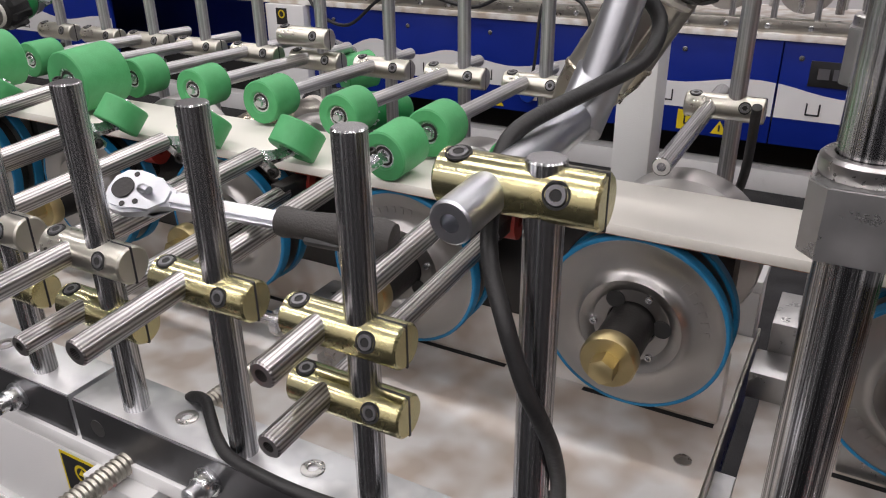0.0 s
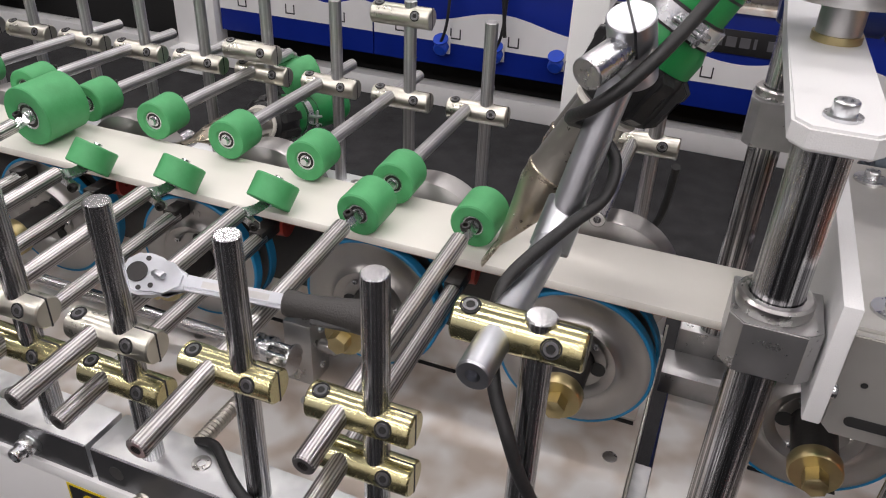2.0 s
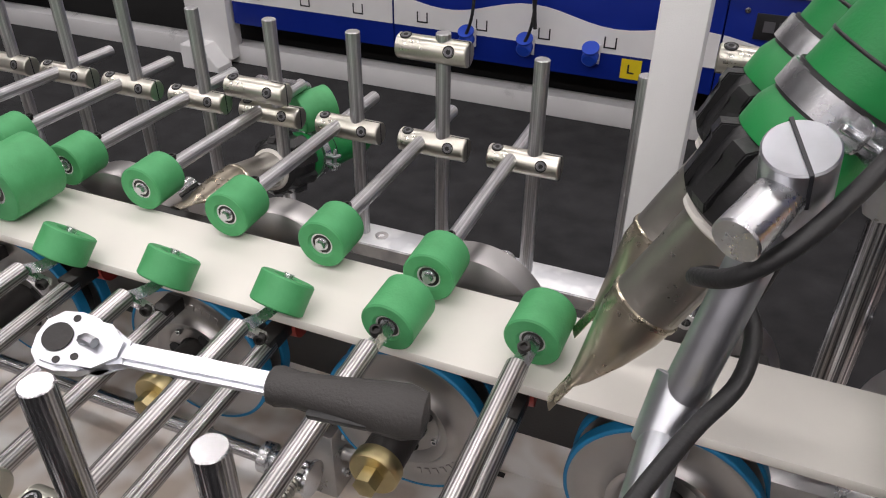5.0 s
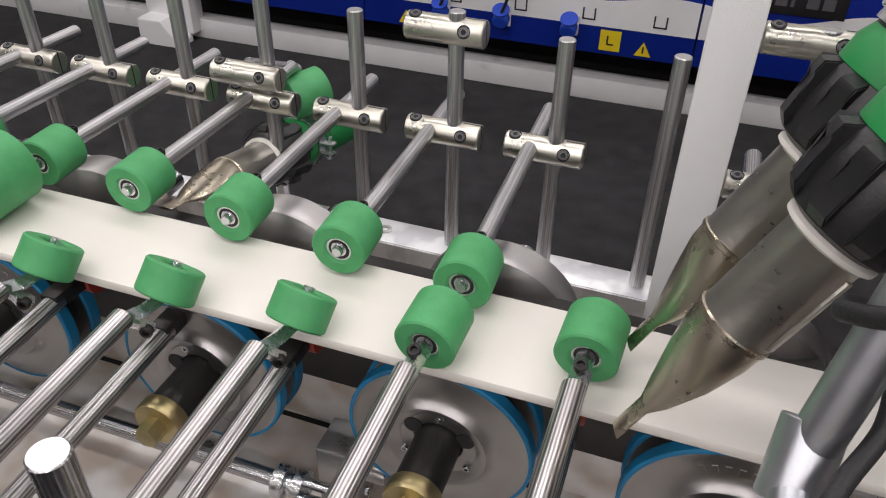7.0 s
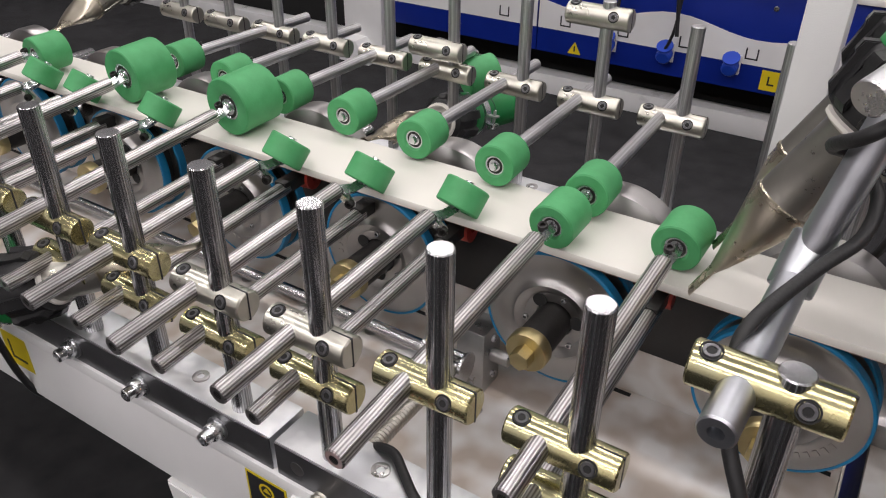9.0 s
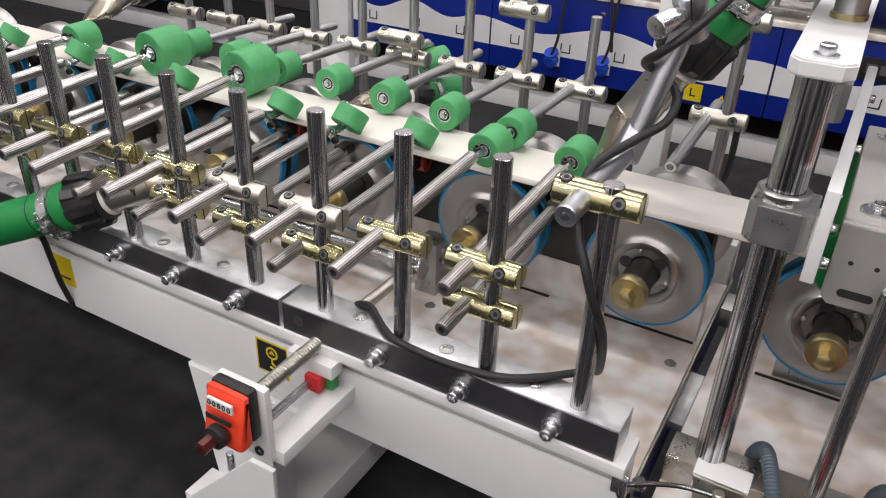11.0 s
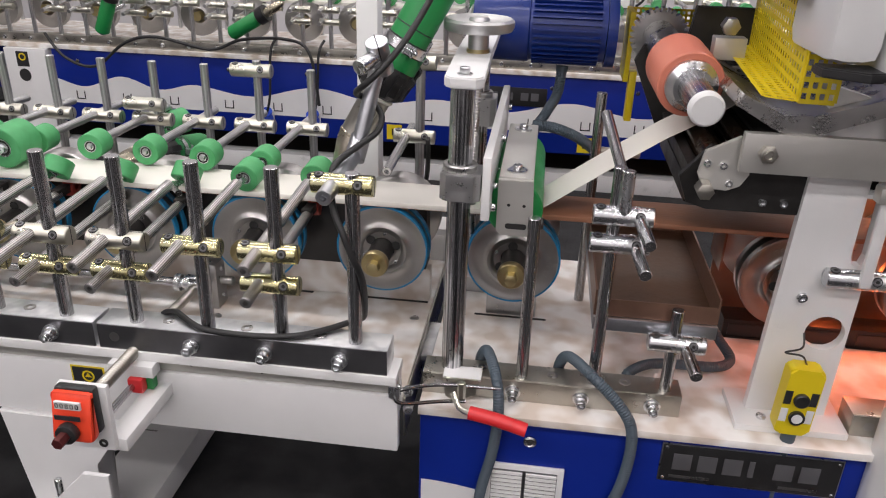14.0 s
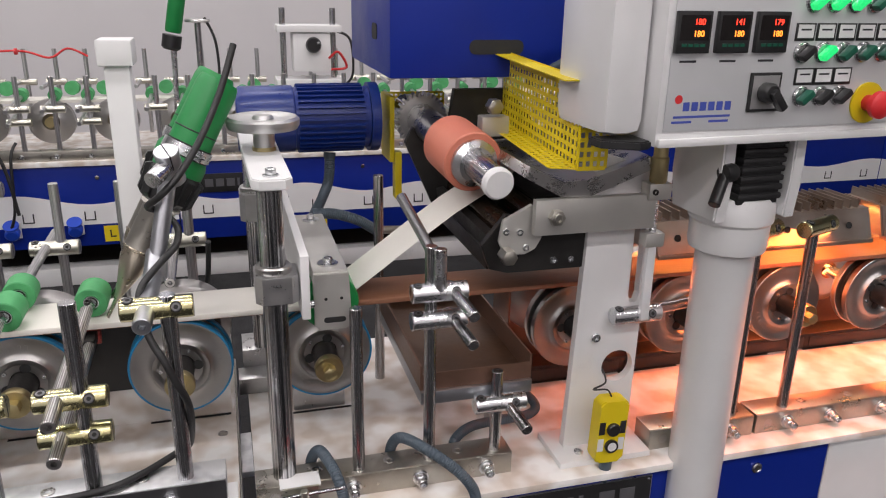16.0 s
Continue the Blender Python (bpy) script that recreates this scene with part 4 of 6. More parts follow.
part("corner_cover", box((PX0 - 0.066, -0.035, PZ0 + 0.012), (PX0 - 0.0008, 0.12, PZ1), 0.022), LIGHTG, panel)
part("black_corner", plate([(PX0 - 0.068, 0), (PX0 + 0.0, 0), (PX0 - 0.0, -0.052), (PX0 - 0.02, -0.058), (PX0 - 0.066, -0.03)], 0.012, Matrix.Translation((0, 0, PZ0 - 0.003)), 0.002), BLACKP, panel)
PF = -0.0627


def on_panel(x, z):
    return (x - 0.962, PF, z - FLOOR)


for k, (hi_, lo_) in enumerate((("180", "180"), ("141", "180"), ("179", "180"))):
    x, _, z = on_panel(0.844 + 0.063 * k, 1.480)
    c = part("temperature_controller", box((x - 0.026, PF - 0.008, z - 0.027), (x + 0.026, PF, z + 0.027), 0.0015), BLACKP, panel, "black temperature controller with glowing digits")
    part("display", box((x - 0.022, PF - 0.0086, z - 0.010), (x + 0.022, PF - 0.0081, z + 0.022)), mat("smoked_display", (0.008, 0.006, 0.006), 0.15, 0) if k == 0 else bpy.data.materials["smoked_display"], c)
    words("digits", hi_, 0.0112, Matrix.Translation((x + 0.006, PF - 0.0090, z + 0.013)) @ FACE, REDLED, c)
    words("digits", lo_, 0.0112, Matrix.Translation((x + 0.006, PF - 0.0090, z - 0.002)) @ FACE, ORLED, c)
    for j in range(4):
        part("key", box((x - 0.018 + 0.0095 * j, PF - 0.0092, z - 0.0185), (x - 0.011 + 0.0095 * j, PF - 0.0081, z - 0.0145)), GREENL, c)
    part("caption", box((x - 0.013, PF - 0.0004, z - 0.0395), (x + 0.013, PF, z - 0.0365)), INK, panel)


def selector(x, z, lit=None, knob=BLACKP, label=True):
    x, _, z = on_panel(x, z)
    s = part("selector_switch", lathe([(0.0145, 0), (0.0145, 0.003), (0.0125, 0.0055), (0.0115, 0.0055), (0.0105, 0.004), (0, 0.004)], (x, PF, z), (0, -1, 0), 28), CHROME, panel, "round selector switch with chromed ring")
    bm = box((-0.0048, -0.018, -0.012), (0.0048, -0.004, 0.012), 0.002)
    bm.transform(Matrix.Translation((x, PF, z)) @ Matrix.Rotation(radians(50), 4, "Y"))
    part("knob", bm, lit or knob, s)
    if label:
        f = part("legend_frame", box((x - 0.0165, PF - 0.002, z + 0.016), (x + 0.0165, PF, z + 0.040), 0.0008), BLACKP, panel)
        part("legend", box((x - 0.0135, PF - 0.0024, z + 0.020), (x + 0.0135, PF - 0.002, z + 0.038)), INKW, f)
        part("legend_print", box((x - 0.009, PF - 0.0027, z + 0.030), (x + 0.009, PF - 0.0024, z + 0.0325)), INK, f)


for k in range(6):
    selector(1.030 + 0.036 * k, 1.452, (None, GRLED, GREENL, GREENL, GREENL, GREENL)[k])
    selector(1.038 + 0.036 * k, 1.520, GRLED if k < 3 else GREENL)
for k in range(3):
    selector(1.040 + 0.034 * k, 1.391, GREENL if k == 0 else None)
x, _, z = on_panel(0.974, 1.399)
s = part("main_switch", box((x - 0.026, PF - 0.004, z - 0.027), (x + 0.026, PF, z + 0.027), 0.0015), BLACKP, panel, "rotary main switch on a square plate")
part("switch_plate", box((x - 0.022, PF - 0.0046, z - 0.023), (x + 0.022, PF - 0.004, z + 0.023)), CASTAL, s)
part("switch_body", lathe([(0.014, 0), (0.014, 0.014), (0.011, 0.018), (0, 0.018)], (x, PF - 0.004, z), (0, -1, 0), 24), BLACKP, s)
bm = box((-0.006, -0.030, -0.005), (0.006, -0.016, 0.028), 0.003)
bm.transform(Matrix.Translation((x, PF, z)) @ Matrix.Rotation(radians(140), 4, "Y"))
part("handle", bm, BLACKP, s)
x, _, z = on_panel(1.163, 1.379)
s = part("emergency_stop", lathe([(0, 0), (0.030, 0), (0.030, 0.003), (0, 0.003)], (x, PF, z), (0, -1, 0), 36), YELLOW, panel, "red emergency stop on a yellow disc")
part("mushroom", lathe([(0.012, 0.003), (0.012, 0.018), (0.020, 0.022), (0.020, 0.030), (0.015, 0.034), (0, 0.036)], (x, PF, z), (0, -1, 0), 32), REDP, s)
x, _, z = on_panel(0.871, 1.382)
part("logo_dot", lathe([(0, 0), (0.006, 0), (0.006, 0.0004), (0, 0.0004)], (x - 0.034, PF, z + 0.010), (0, -1, 0), 20), REDP, panel)
for k in range(6):
    part("logo_bar", box((x - 0.026 + 0.0135 * k, PF - 0.0004, z - 0.006), (x - 0.016 + 0.0135 * k, PF, z + 0.006)), INKB, panel)
for dz, w0, w1 in ((-0.014, -0.04, 0.052), (-0.021, -0.042, -0.01), (-0.021, 0.018, 0.05)):
    part("logo_line", box((x + w0, PF - 0.0003, z + dz - 0.0016), (x + w1, PF, z + dz + 0.0016)), INKB, panel)

for x, z in ((0.617, 1.194), (0.640, 1.192), (0.652, 1.166)):
    part("screw", gl(cap_screw((x, 0.100, z), (0, -1, 0), 0.0055, 0.004)), ZINC, glue)
# height adjuster between the arm and the panel
adj = thing("height_adjuster", (0.867, 0.086, 1.030), "brass-headed adjuster with a pale flat link beside the upright", "adjuster")
part("brass_sleeve", lathe([(0, 0.235), (0.0125, 0.235), (0.014, 0.238), (0.014, 0.275), (0.0115, 0.278), (0.0115, 0.300), (0, 0.300)], (0, 0, 0), (0, 0, 1), 24), BRASS, adj)
part("guide_block", box((-0.020, -0.012, 0.208), (0.020, 0.016, 0.235), 0.002), STEELP, adj)
part("threaded_rod", sweep([(0, 0, 0.150), (0, 0, 0.212)], 0.0052, 12, 2, 0.001, 0.004), ZINC, adj)
part("fork", box((-0.017, -0.012, 0.128), (0.017, 0.012, 0.152), 0.003), STEELP, adj)
part("link", box((-0.008, -0.006, -0.005), (0.008, 0.004, 0.130), 0.002), LIGHTG, adj, "pale flat link")
part("screw", cap_screw((-0.010, -0.012, 0.222), (0, -1, 0), 0.005, 0.004, 14), BLACKS, adj)

# pendant control on the upright
pend = thing("pendant_control", (0.801, 0.068, 0.777), "yellow two-button pendant control hanging from the upright", "pendant", turn=(0, 2, 0))
part("case", plate(rounded(0.052, 0.118, 0.009), 0.030, Matrix.Translation((0, 0, 0.065)) @ FACE, 0.003), YELLOW, pend)
part("button", lathe([(0.0, 0), (0.0115, 0), (0.012, 0.002), (0.012, 0.006), (0.010, 0.008), (0, 0.008)], (0.0, -0.030, 0.072), (0, -1, 0), 28), BLACKP, pend, "black round button")
b = part("button", lathe([(0.0, 0), (0.0115, 0), (0.012, 0.002), (0.012, 0.006), (0.0085, 0.006), (0, 0.006)], (0.0, -0.030, 0.040), (0, -1, 0), 28), BLACKP, pend, "white round button with a black ring")
part("button_face", lathe([(0.0, 0.0065), (0.0082, 0.0065), (0.0082, 0.004)], (0.0, -0.030, 0.040), (0, -1, 0), 28), INKW, b)
for sx in (-0.0192, 0.0192):
    part("arrow_label", box((sx - 0.006, -0.0308, 0.062), (sx + 0.005, -0.0301, 0.086)), INK, pend)
    part("arrow_label", box((sx - 0.006, -0.0308, 0.030), (sx + 0.005, -0.0301, 0.054)), INKW, pend)
part("strain_relief", lathe([(0.011, 0.004), (0.011, -0.018), (0.008, -0.03), (0, -0.03)], (0.004, -0.015, 0), (0, 0, 1), 18), HOSE, pend)
part("cable", sweep([(0.004, -0.015, -0.02), (0.006, -0.012, -0.1), (0.008, -0.01, -0.25), (0.02, 0, -0.45)], 0.0075, 10, 6), HOSE, pend)
part("hook", sweep([(0, -0.012, 0.124), (-0.01, -0.012, 0.138), (-0.035, -0.01, 0.140), (-0.01, -0.004, 0.148), (0.0, 0.03, 0.155)], 0.0016, 8, 6), BLACKP, pend)

# ---------- far machine ----------
FY, FX, FZ = 2.40, 0.088, -0.025       # front plane, and the offset of the line along and down
far = thing("far_machine", (FX, FY, FLOOR + FZ), "blue and white machine line across the aisle", "machine")
def fm(name, bm, material, label=""):
    bm.transform(Matrix.Translation((0, -FY, -FLOOR)))
    return part(name, bm, material, far, label)
SEAMS = [-6.0, -4.6, -3.3, -2.02, -1.28, -0.10, 1.05, 2.2, 3.6, 5.0]
for k, (x0, x1) in enumerate(zip(SEAMS, SEAMS[1:])):
    if k == 2:
        continue
    fm("front_panel", box((x0 + 0.002, FY, 0.506), (x1 - 0.002, FY + 0.02, 0.850), 0.003), BLUEP)
    n = 24
    top = [(x0 + 0.004 + (x1 - x0 - 0.008) * i / n, 0.705 + 0.022 * math.sin(i / n * 4 * math.pi + 2.2) - 0.01 * math.cos(i / n * 6.2)) for i in range(n + 1)]
    fm("wave_band", plate([(x1 - 0.004, 0.600), (x0 + 0.004, 0.600)] + top, 0.002, Matrix.Translation((0, FY - 0.0005, 0)) @ FACE), WHITE, "white wavy band")
    u = x0 + 0.12
    while u < x1 - 0.08:
        bm = bmesh.new()
        for a, b, c, d in ((-0.022, -0.017, -0.02, 0.02), (0.017, 0.022, -0.02, 0.02), (-0.022, 0.022, -0.02, -0.015)):
            box((u + a, FY - 0.004, 0.638 + c), (u + b, FY - 0.0022, 0.638 + d), 0, bm)
        fm("logo_mark", bm, INK)
        u += 0.235
fm("white_leg", box((-2.24, FY - 0.03, FLOOR + 0.056), (-2.03, FY + 0.05, 0.850), 0.004), WHITE)
fm("leg_foot", plate([(-0.09, 0), (0.09, 0), (0.09, 0.02), (0.02, 0.10), (-0.09, 0.10)], 0.10, Matrix.Translation((-2.135, FY - 0.02, FLOOR + 0.0255)) @ FACE, 0.003), WHITE)
fm("rail", box((-6, FY + 0.02, FLOOR + 0.0255), (5, FY + 0.10, FLOOR + 0.105), 0.004), LIGHTG, "pale steel base rail")
# Dark sheet added for the shade in the void under the machine.
fm("underside_shade", box((-6, FY + 0.3, FLOOR + 0.0255), (5, FY + 0.32, 0.5)), DARKIN)
fm("bed", box((-6, FY - 0.012, 0.852), (5, FY + 0.66, 0.872), 0.002), BED)
fm("post_bar", box((-6, FY + 0.01, 0.873), (5, FY + 0.06, 0.913), 0.002), NICKEL)
fm("back_panel", box((-6, FY + 0.64, 0.48), (5, FY + 0.66, 0.851)), BLUEP)
fm("profile", box((-6, FY + 0.26, 1.072), (5, FY + 0.37, 1.086), 0.001), STRIP, "pale profile running over the far wheels")
for k in range(48):
    x = -3.4 + 0.13 * k
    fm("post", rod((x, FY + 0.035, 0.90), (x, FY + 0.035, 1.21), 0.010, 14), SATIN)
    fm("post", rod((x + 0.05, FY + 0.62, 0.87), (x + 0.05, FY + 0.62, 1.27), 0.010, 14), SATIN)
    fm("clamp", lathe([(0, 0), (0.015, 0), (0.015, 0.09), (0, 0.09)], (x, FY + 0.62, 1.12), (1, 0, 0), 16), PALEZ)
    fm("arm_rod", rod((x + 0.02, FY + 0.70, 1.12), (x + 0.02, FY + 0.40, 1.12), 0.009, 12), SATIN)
    if k % 3:
        fm("roller", lathe([(0, 0), (0.03, 0), (0.03, 0.05), (0, 0.05)], (x + 0.02, FY + 0.40, 1.12), (0, -1, 0.05), 20), GREEN)
    if k % 3 != 1:
        fm("clamp", lathe([(0, 0), (0.015, 0), (0.015, 0.09), (0, 0.09)], (x - 0.05, FY + 0.035, 1.028), (1, 0, 0), 16), PALEZ)
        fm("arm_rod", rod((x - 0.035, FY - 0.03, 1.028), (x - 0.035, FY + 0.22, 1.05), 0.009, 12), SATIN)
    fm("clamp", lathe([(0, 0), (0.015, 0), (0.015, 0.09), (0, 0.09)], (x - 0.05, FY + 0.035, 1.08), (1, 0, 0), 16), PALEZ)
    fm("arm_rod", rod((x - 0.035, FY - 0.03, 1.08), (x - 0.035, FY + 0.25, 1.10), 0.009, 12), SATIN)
    fm("roller", lathe([(0, 0), (0.026, 0), (0.026, 0.045), (0, 0.045)], (x - 0.035, FY + 0.25, 1.105), (0, 1, 0.1), 20), GREEN)
    fm("bolt", cap_screw((x + 0.12, FY + 0.01, 0.893), (0, -1, 0), 0.009, 0.014, 12), ZINC)
    fm("wheel_disc", lathe([(0.02, 0.01), (0.035, -0.006), (0.05, 0.002), (0.088, 0.002), (0.095, 0.003), (0.095, 0.04), (0.02, 0.04)], (x + 0.07, FY + 0.25, 0.995), (0, 1, 0), 32), DISC) if k % 2 else None
    fm("wheel_hub", lathe([(0, -0.03), (0.022, -0.03), (0.022, 0.012), (0, 0.012)], (x + 0.07, FY + 0.25, 0.995), (0, 1, 0), 16), BRASS) if k % 2 else None

# white column between the machines
col = thing("white_column", (0.033, 0.498, BEDZ), "white square steel column with a capped head on the table", "column")
part("shaft", box((-0.021, -0.024, 0), (0.021, 0.024, 0.640), 0.003), WHITE, col)
part("cap", box((-0.029, -0.036, 0.638), (0.029, 0.036, 0.682), 0.004), WHITE, col)




# ---------- hot-air guns ----------


def air_gun(name_label, tip, top, m=None):
    """Hot-air gun from the flat nozzle tip up to the handle end: nozzle, steel tube, black ribbed collar, green body."""
    d = Vector(top) - Vector(tip)
    n = d.length
    d.normalize()
    g = thing("hot_air_gun", tip, name_label, "hot-air gun", "hot-air guns")
    R = frame_of(d).to_4x4()
    R3 = R.to_3x3()
    bm = lathe([(0.0035, 0.0), (0.0042, 0.03), (0.0095, 0.046), (0.0185, 0.075), (0.0245, 0.100), (0.0250, 0.113), (0.0264, 0.114), (0.0264, 0.117), (0.0250, 0.118)], (0, 0, 0), (0, 0, 1), 36)
    for v in bm.verts:                       # the outlet is pressed flat
        f = max(0.0, 1 - v.co.z / 0.105)
        v.co.x *= 1 + 1.3 * f
        v.co.y *= 1 - 0.55 * f
    bm.transform(R)
    part("nozzle", bm, NOZZLE, g, "heat-tinted steel nozzle")
    for k in range(3):                       # folded seams down the nozzle
        bm = sweep([(0.0175 - 0.006 * k, -0.0155 - 0.002 * k, 0.078), (0.0235 - 0.008 * k, -0.0080 - 0.0055 * k, 0.112)], 0.0012, 6, 2)
        bm.transform(R)
        part("fold", bm, NOZZLE, g)
    part("steel_tube", lathe([(0.0250, 0.117), (0.0250, 0.186), (0.0262, 0.188), (0.0262, 0.198)], (0, 0, 0), d, 40), NICKEL, g, "dull steel heater tube")
    bm = box((-0.003, -0.0268, 0.122), (0.003, -0.0240, 0.182), 0.0008)
    bm.transform(R @ Matrix.Rotation(radians(-60), 4, "Z"))
    part("tube_seam", bm, NICKEL, g)
    part("rim", lathe([(0.0262, 0.188), (0.0298, 0.190), (0.0302, 0.193), (0.0262, 0.196)], (0, 0, 0), d, 40), STRIP, g, "cream mica rim")
    c = part("collar", lathe([(0.0275, 0.195), (0.0355, 0.199), (0.0395, 0.214), (0.0395, 0.246), (0.0345, 0.254)], (0, 0, 0), d, 40), BLACKP, g, "black ribbed heat guard")
    for k in range(9):
        bm = plate([(0.0365, 0.200), (0.0425, 0.206), (0.0435, 0.232), (0.0465, 0.236), (0.0465, 0.244), (0.0365, 0.250)], 0.014, Matrix.Translation((0, 0.007, 0)) @ FACE, 0.001)
        bm.transform(R @ Matrix.Rotation(2 * math.pi * k / 9, 4, "Z"))
        part("rib", bm, BLACKP, c)
    part("front_ring", lathe([(0.031, 0.246), (0.0385, 0.250), (0.0390, 0.266), (0.0355, 0.276), (0.033, 0.277)], (0, 0, 0), d, 40), GREENP, g)
    body = part("body", lathe([(0.0325, 0.272), (0.0330, 0.300), (0.0322, n - 0.014), (0.0300, n - 0.003), (0.0280, n), (0.0235, n), (0.0225, n - 0.02), (0, n - 0.02)], (0, 0, 0), d, 40), GREENP, g, "green plastic motor body")
    part("end_grille", lathe([(0.0, n - 0.016), (0.0215, n - 0.016), (0.0215, n - 0.019)], (0, 0, 0), d, 24), BLACKP, body)
    part("body_seam", lathe([(0.0331, 0.317), (0.0334, 0.3175), (0.0334, 0.3188), (0.0331, 0.3192)], (0, 0, 0), d, 40), BLACKP, body)
    part("rubber_band", lathe([(0.0331, 0.276), (0.0352, 0.276), (0.0352, 0.297), (0.0331, 0.297)], (0, 0, 0), d, 40), BLACKR, g, "dark rubber lining of the clamp")
    ring = part("clamp_ring", lathe([(0.0350, 0.278), (0.0378, 0.2785), (0.0378, 0.2945), (0.0350, 0.295)], (0, 0, 0), d, 40), ZINC, g, "bright pipe clamp")
    for sgn in (-1, 1):
        at = R3 @ Vector((0.0405 * sgn, 0.004, 0.2866))
        for dy in (-0.007, 0.007):
            bm = plate(rounded(0.019, 0.019, 0.005), 0.0028, Matrix.Translation((0.0455 * sgn, dy + 0.0015, 0.2866)) @ FACE, 0.0006)
            bm.transform(R)
            part("ear", bm, ZINC, ring)
        part("ear_screw", cap_screw(R3 @ Vector((0.0475 * sgn, -0.0075, 0.2866)), R3 @ Vector((0, -1, 0)), 0.0048, 0.007, 14), ZINC, ring)
        part("ear_bolt", rod(R3 @ Vector((0.0475 * sgn, -0.010, 0.2866)), R3 @ Vector((0.0475 * sgn, 0.018, 0.2866)), 0.0028, 10), ZINC, ring)
    return g


air_gun("green hot-air gun with steel nozzle aimed at the profile", (0.010, 0.214, 1.062), (0.203, 0.272, 1.413))
air_gun("second green hot-air gun aimed at the profile's far edge", (0.006, 0.306, 1.060), (0.199, 0.364, 1.413))
air_gun("green hot-air gun lying across the table behind the profile", (-0.502, 0.40, 1.012), (-0.49, 0.83, 0.925))
air_gun("green hot-air gun clamped low beside the near posts", (-0.46, 0.06, 1.03), (-0.86, -0.11, 0.875))

p = thing("pressure_roller", (-0.52, 0.72, 1.075), "green roller on the outer end of a far rod", "pressure roller", "far pressure rollers")
part("arm_rod", rod((0, -0.10, 0.015), (0.01, 0.0, -0.03), 0.0088), CHROME, p)
green_roller(p, Vector((0.012, -0.035, -0.06)), Vector((0.5, 0.8, 0.1)), 0.030, 0.055)

# pipe that carries the guns
p = thing("gun_carrier", (0.0905, -0.054, 1.160), "zinc-plated pipe joint carrying the hot-air guns", "pipe support")
def cr(bm):
    return loc(bm, (0.0905, -0.054, 1.160))
part("front_rod", cr(rod((0.0895, -0.048, 1.1535), (0.0955, 0.122, 1.166), 0.0118, 28, 0.0012, 0.005)), GALV, p)
part("joint_collar", cr(rod((0.0945, 0.108, 1.158), (0.100, 0.134, 1.190), 0.0158, 28)), GALV, p)
part("upright_pipe", cr(rod((0.097, 0.121, 1.170), (0.128, 0.160, 1.318), 0.0122, 28)), GALV, p)
t = part("tee_clamp", cr(rod((0.130, 0.160, 1.286), (0.124, 0.138, 1.334), 0.0172, 32)), GALV, p)
part("stub_rod", cr(rod((0.106, 0.102, 1.301), (0.130, 0.155, 1.316), 0.0120, 28)), ZINC, t)
slot = box((-0.0009, -0.0178, 0.030), (0.0009, 0.0178, 0.0542))
slot.transform(Matrix.Translation((0.130, 0.160, 1.286)) @ frame_of((-0.006, -0.022, 0.048)).to_4x4() @ Matrix.Rotation(radians(35), 4, "Z"))
part("tee_slit", cr(slot), INK, t)
p = thing("power_cable", (0.121, -0.02, BARZ), "black rubber cable wound round the pipe and hanging to the bed", "cable")
def cb(bm):
    return loc(bm, (0.121, -0.02, BARZ))
part("cable", cb(sweep([(0.226, 0.226, 1.47), (0.200, 0.196, 1.40), (0.168, 0.158, 1.340), (0.138, 0.126, 1.300), (0.112, 0.116, 1.275), (0.093, 0.136, 1.256), (0.106, 0.164, 1.240), (0.127, 0.158, 1.220), (0.127, 0.132, 1.200), (0.108, 0.096, 1.188),
                        (0.086, 0.040, 1.176), (0.081, 0.022, 1.158), (0.086, 0.004, 1.140), (0.0945, -0.013, 1.118), (0.1088, -0.025, 1.0933), (0.1159, -0.027, 1.0754), (0.123, -0.027, 1.0564), (0.1297, -0.023, 1.038), (0.1334, -0.012, 1.0126), (0.1321, 0.006, 0.9775), (0.1274, 0.025, 0.9419), (0.120, 0.046, 0.918), (0.1100, 0.0560, 0.9075), (0.0885, 0.0375, 0.9060), (0.0653, 0.0160, 0.9060),
                        (0.0324, -0.0070, 0.9062), (0.000, -0.0170, 0.9062), (-0.0348, -0.0212, 0.9060), (-0.0733, -0.0215, 0.9060), (-0.1175, -0.0170, 0.9060), (-0.143, -0.005, 0.9060), (-0.166, 0.0115, 0.9065), (-0.188, 0.0270, 0.9065), (-0.212, 0.032, 0.897), (-0.240, 0.055, 0.855), (-0.255, 0.10, 0.786)], 0.0050, 12, 6)), BLACKR, p)
p = thing("gun_cable", (0.05, 0.58, BEDZ), "thin black cable lying behind the profile", "cable")
part("cable", loc(sweep([(0.16, 0.44, 1.10), (0.15, 0.50, 1.0), (0.12, 0.54, 0.92), (0.05, 0.555, 0.784), (-0.12, 0.545, 0.784), (-0.3, 0.55, 0.784), (-0.6, 0.545, 0.784), (-1.2, 0.55, 0.784)], 0.005, 10, 6), (0.05, 0.58, BEDZ)), BLACKR, p)

p = thing("gun_cable", (-0.795, -0.03, LEDGE), "black cable hanging over the table edge from the near hot-air gun", "cable")
part("cable", loc(sweep([(-0.80, -0.075, 0.905), (-0.790, -0.045, 0.885), (-0.789, -0.034, 0.850), (-0.793, -0.026, 0.800), (-0.800, -0.014, 0.740), (-0.803, 0.004, 0.690), (-0.80, 0.05, 0.64)], 0.005, 10, 6), (-0.795, -0.03, LEDGE)), BLACKR, p)

# ---------- ratchet ----------
ratchet = thing("ratchet_wrench", (-0.25, 0.047, 1.078), "chromed ratchet wrench with dark rubber grip, lying on the rods", "ratchet")
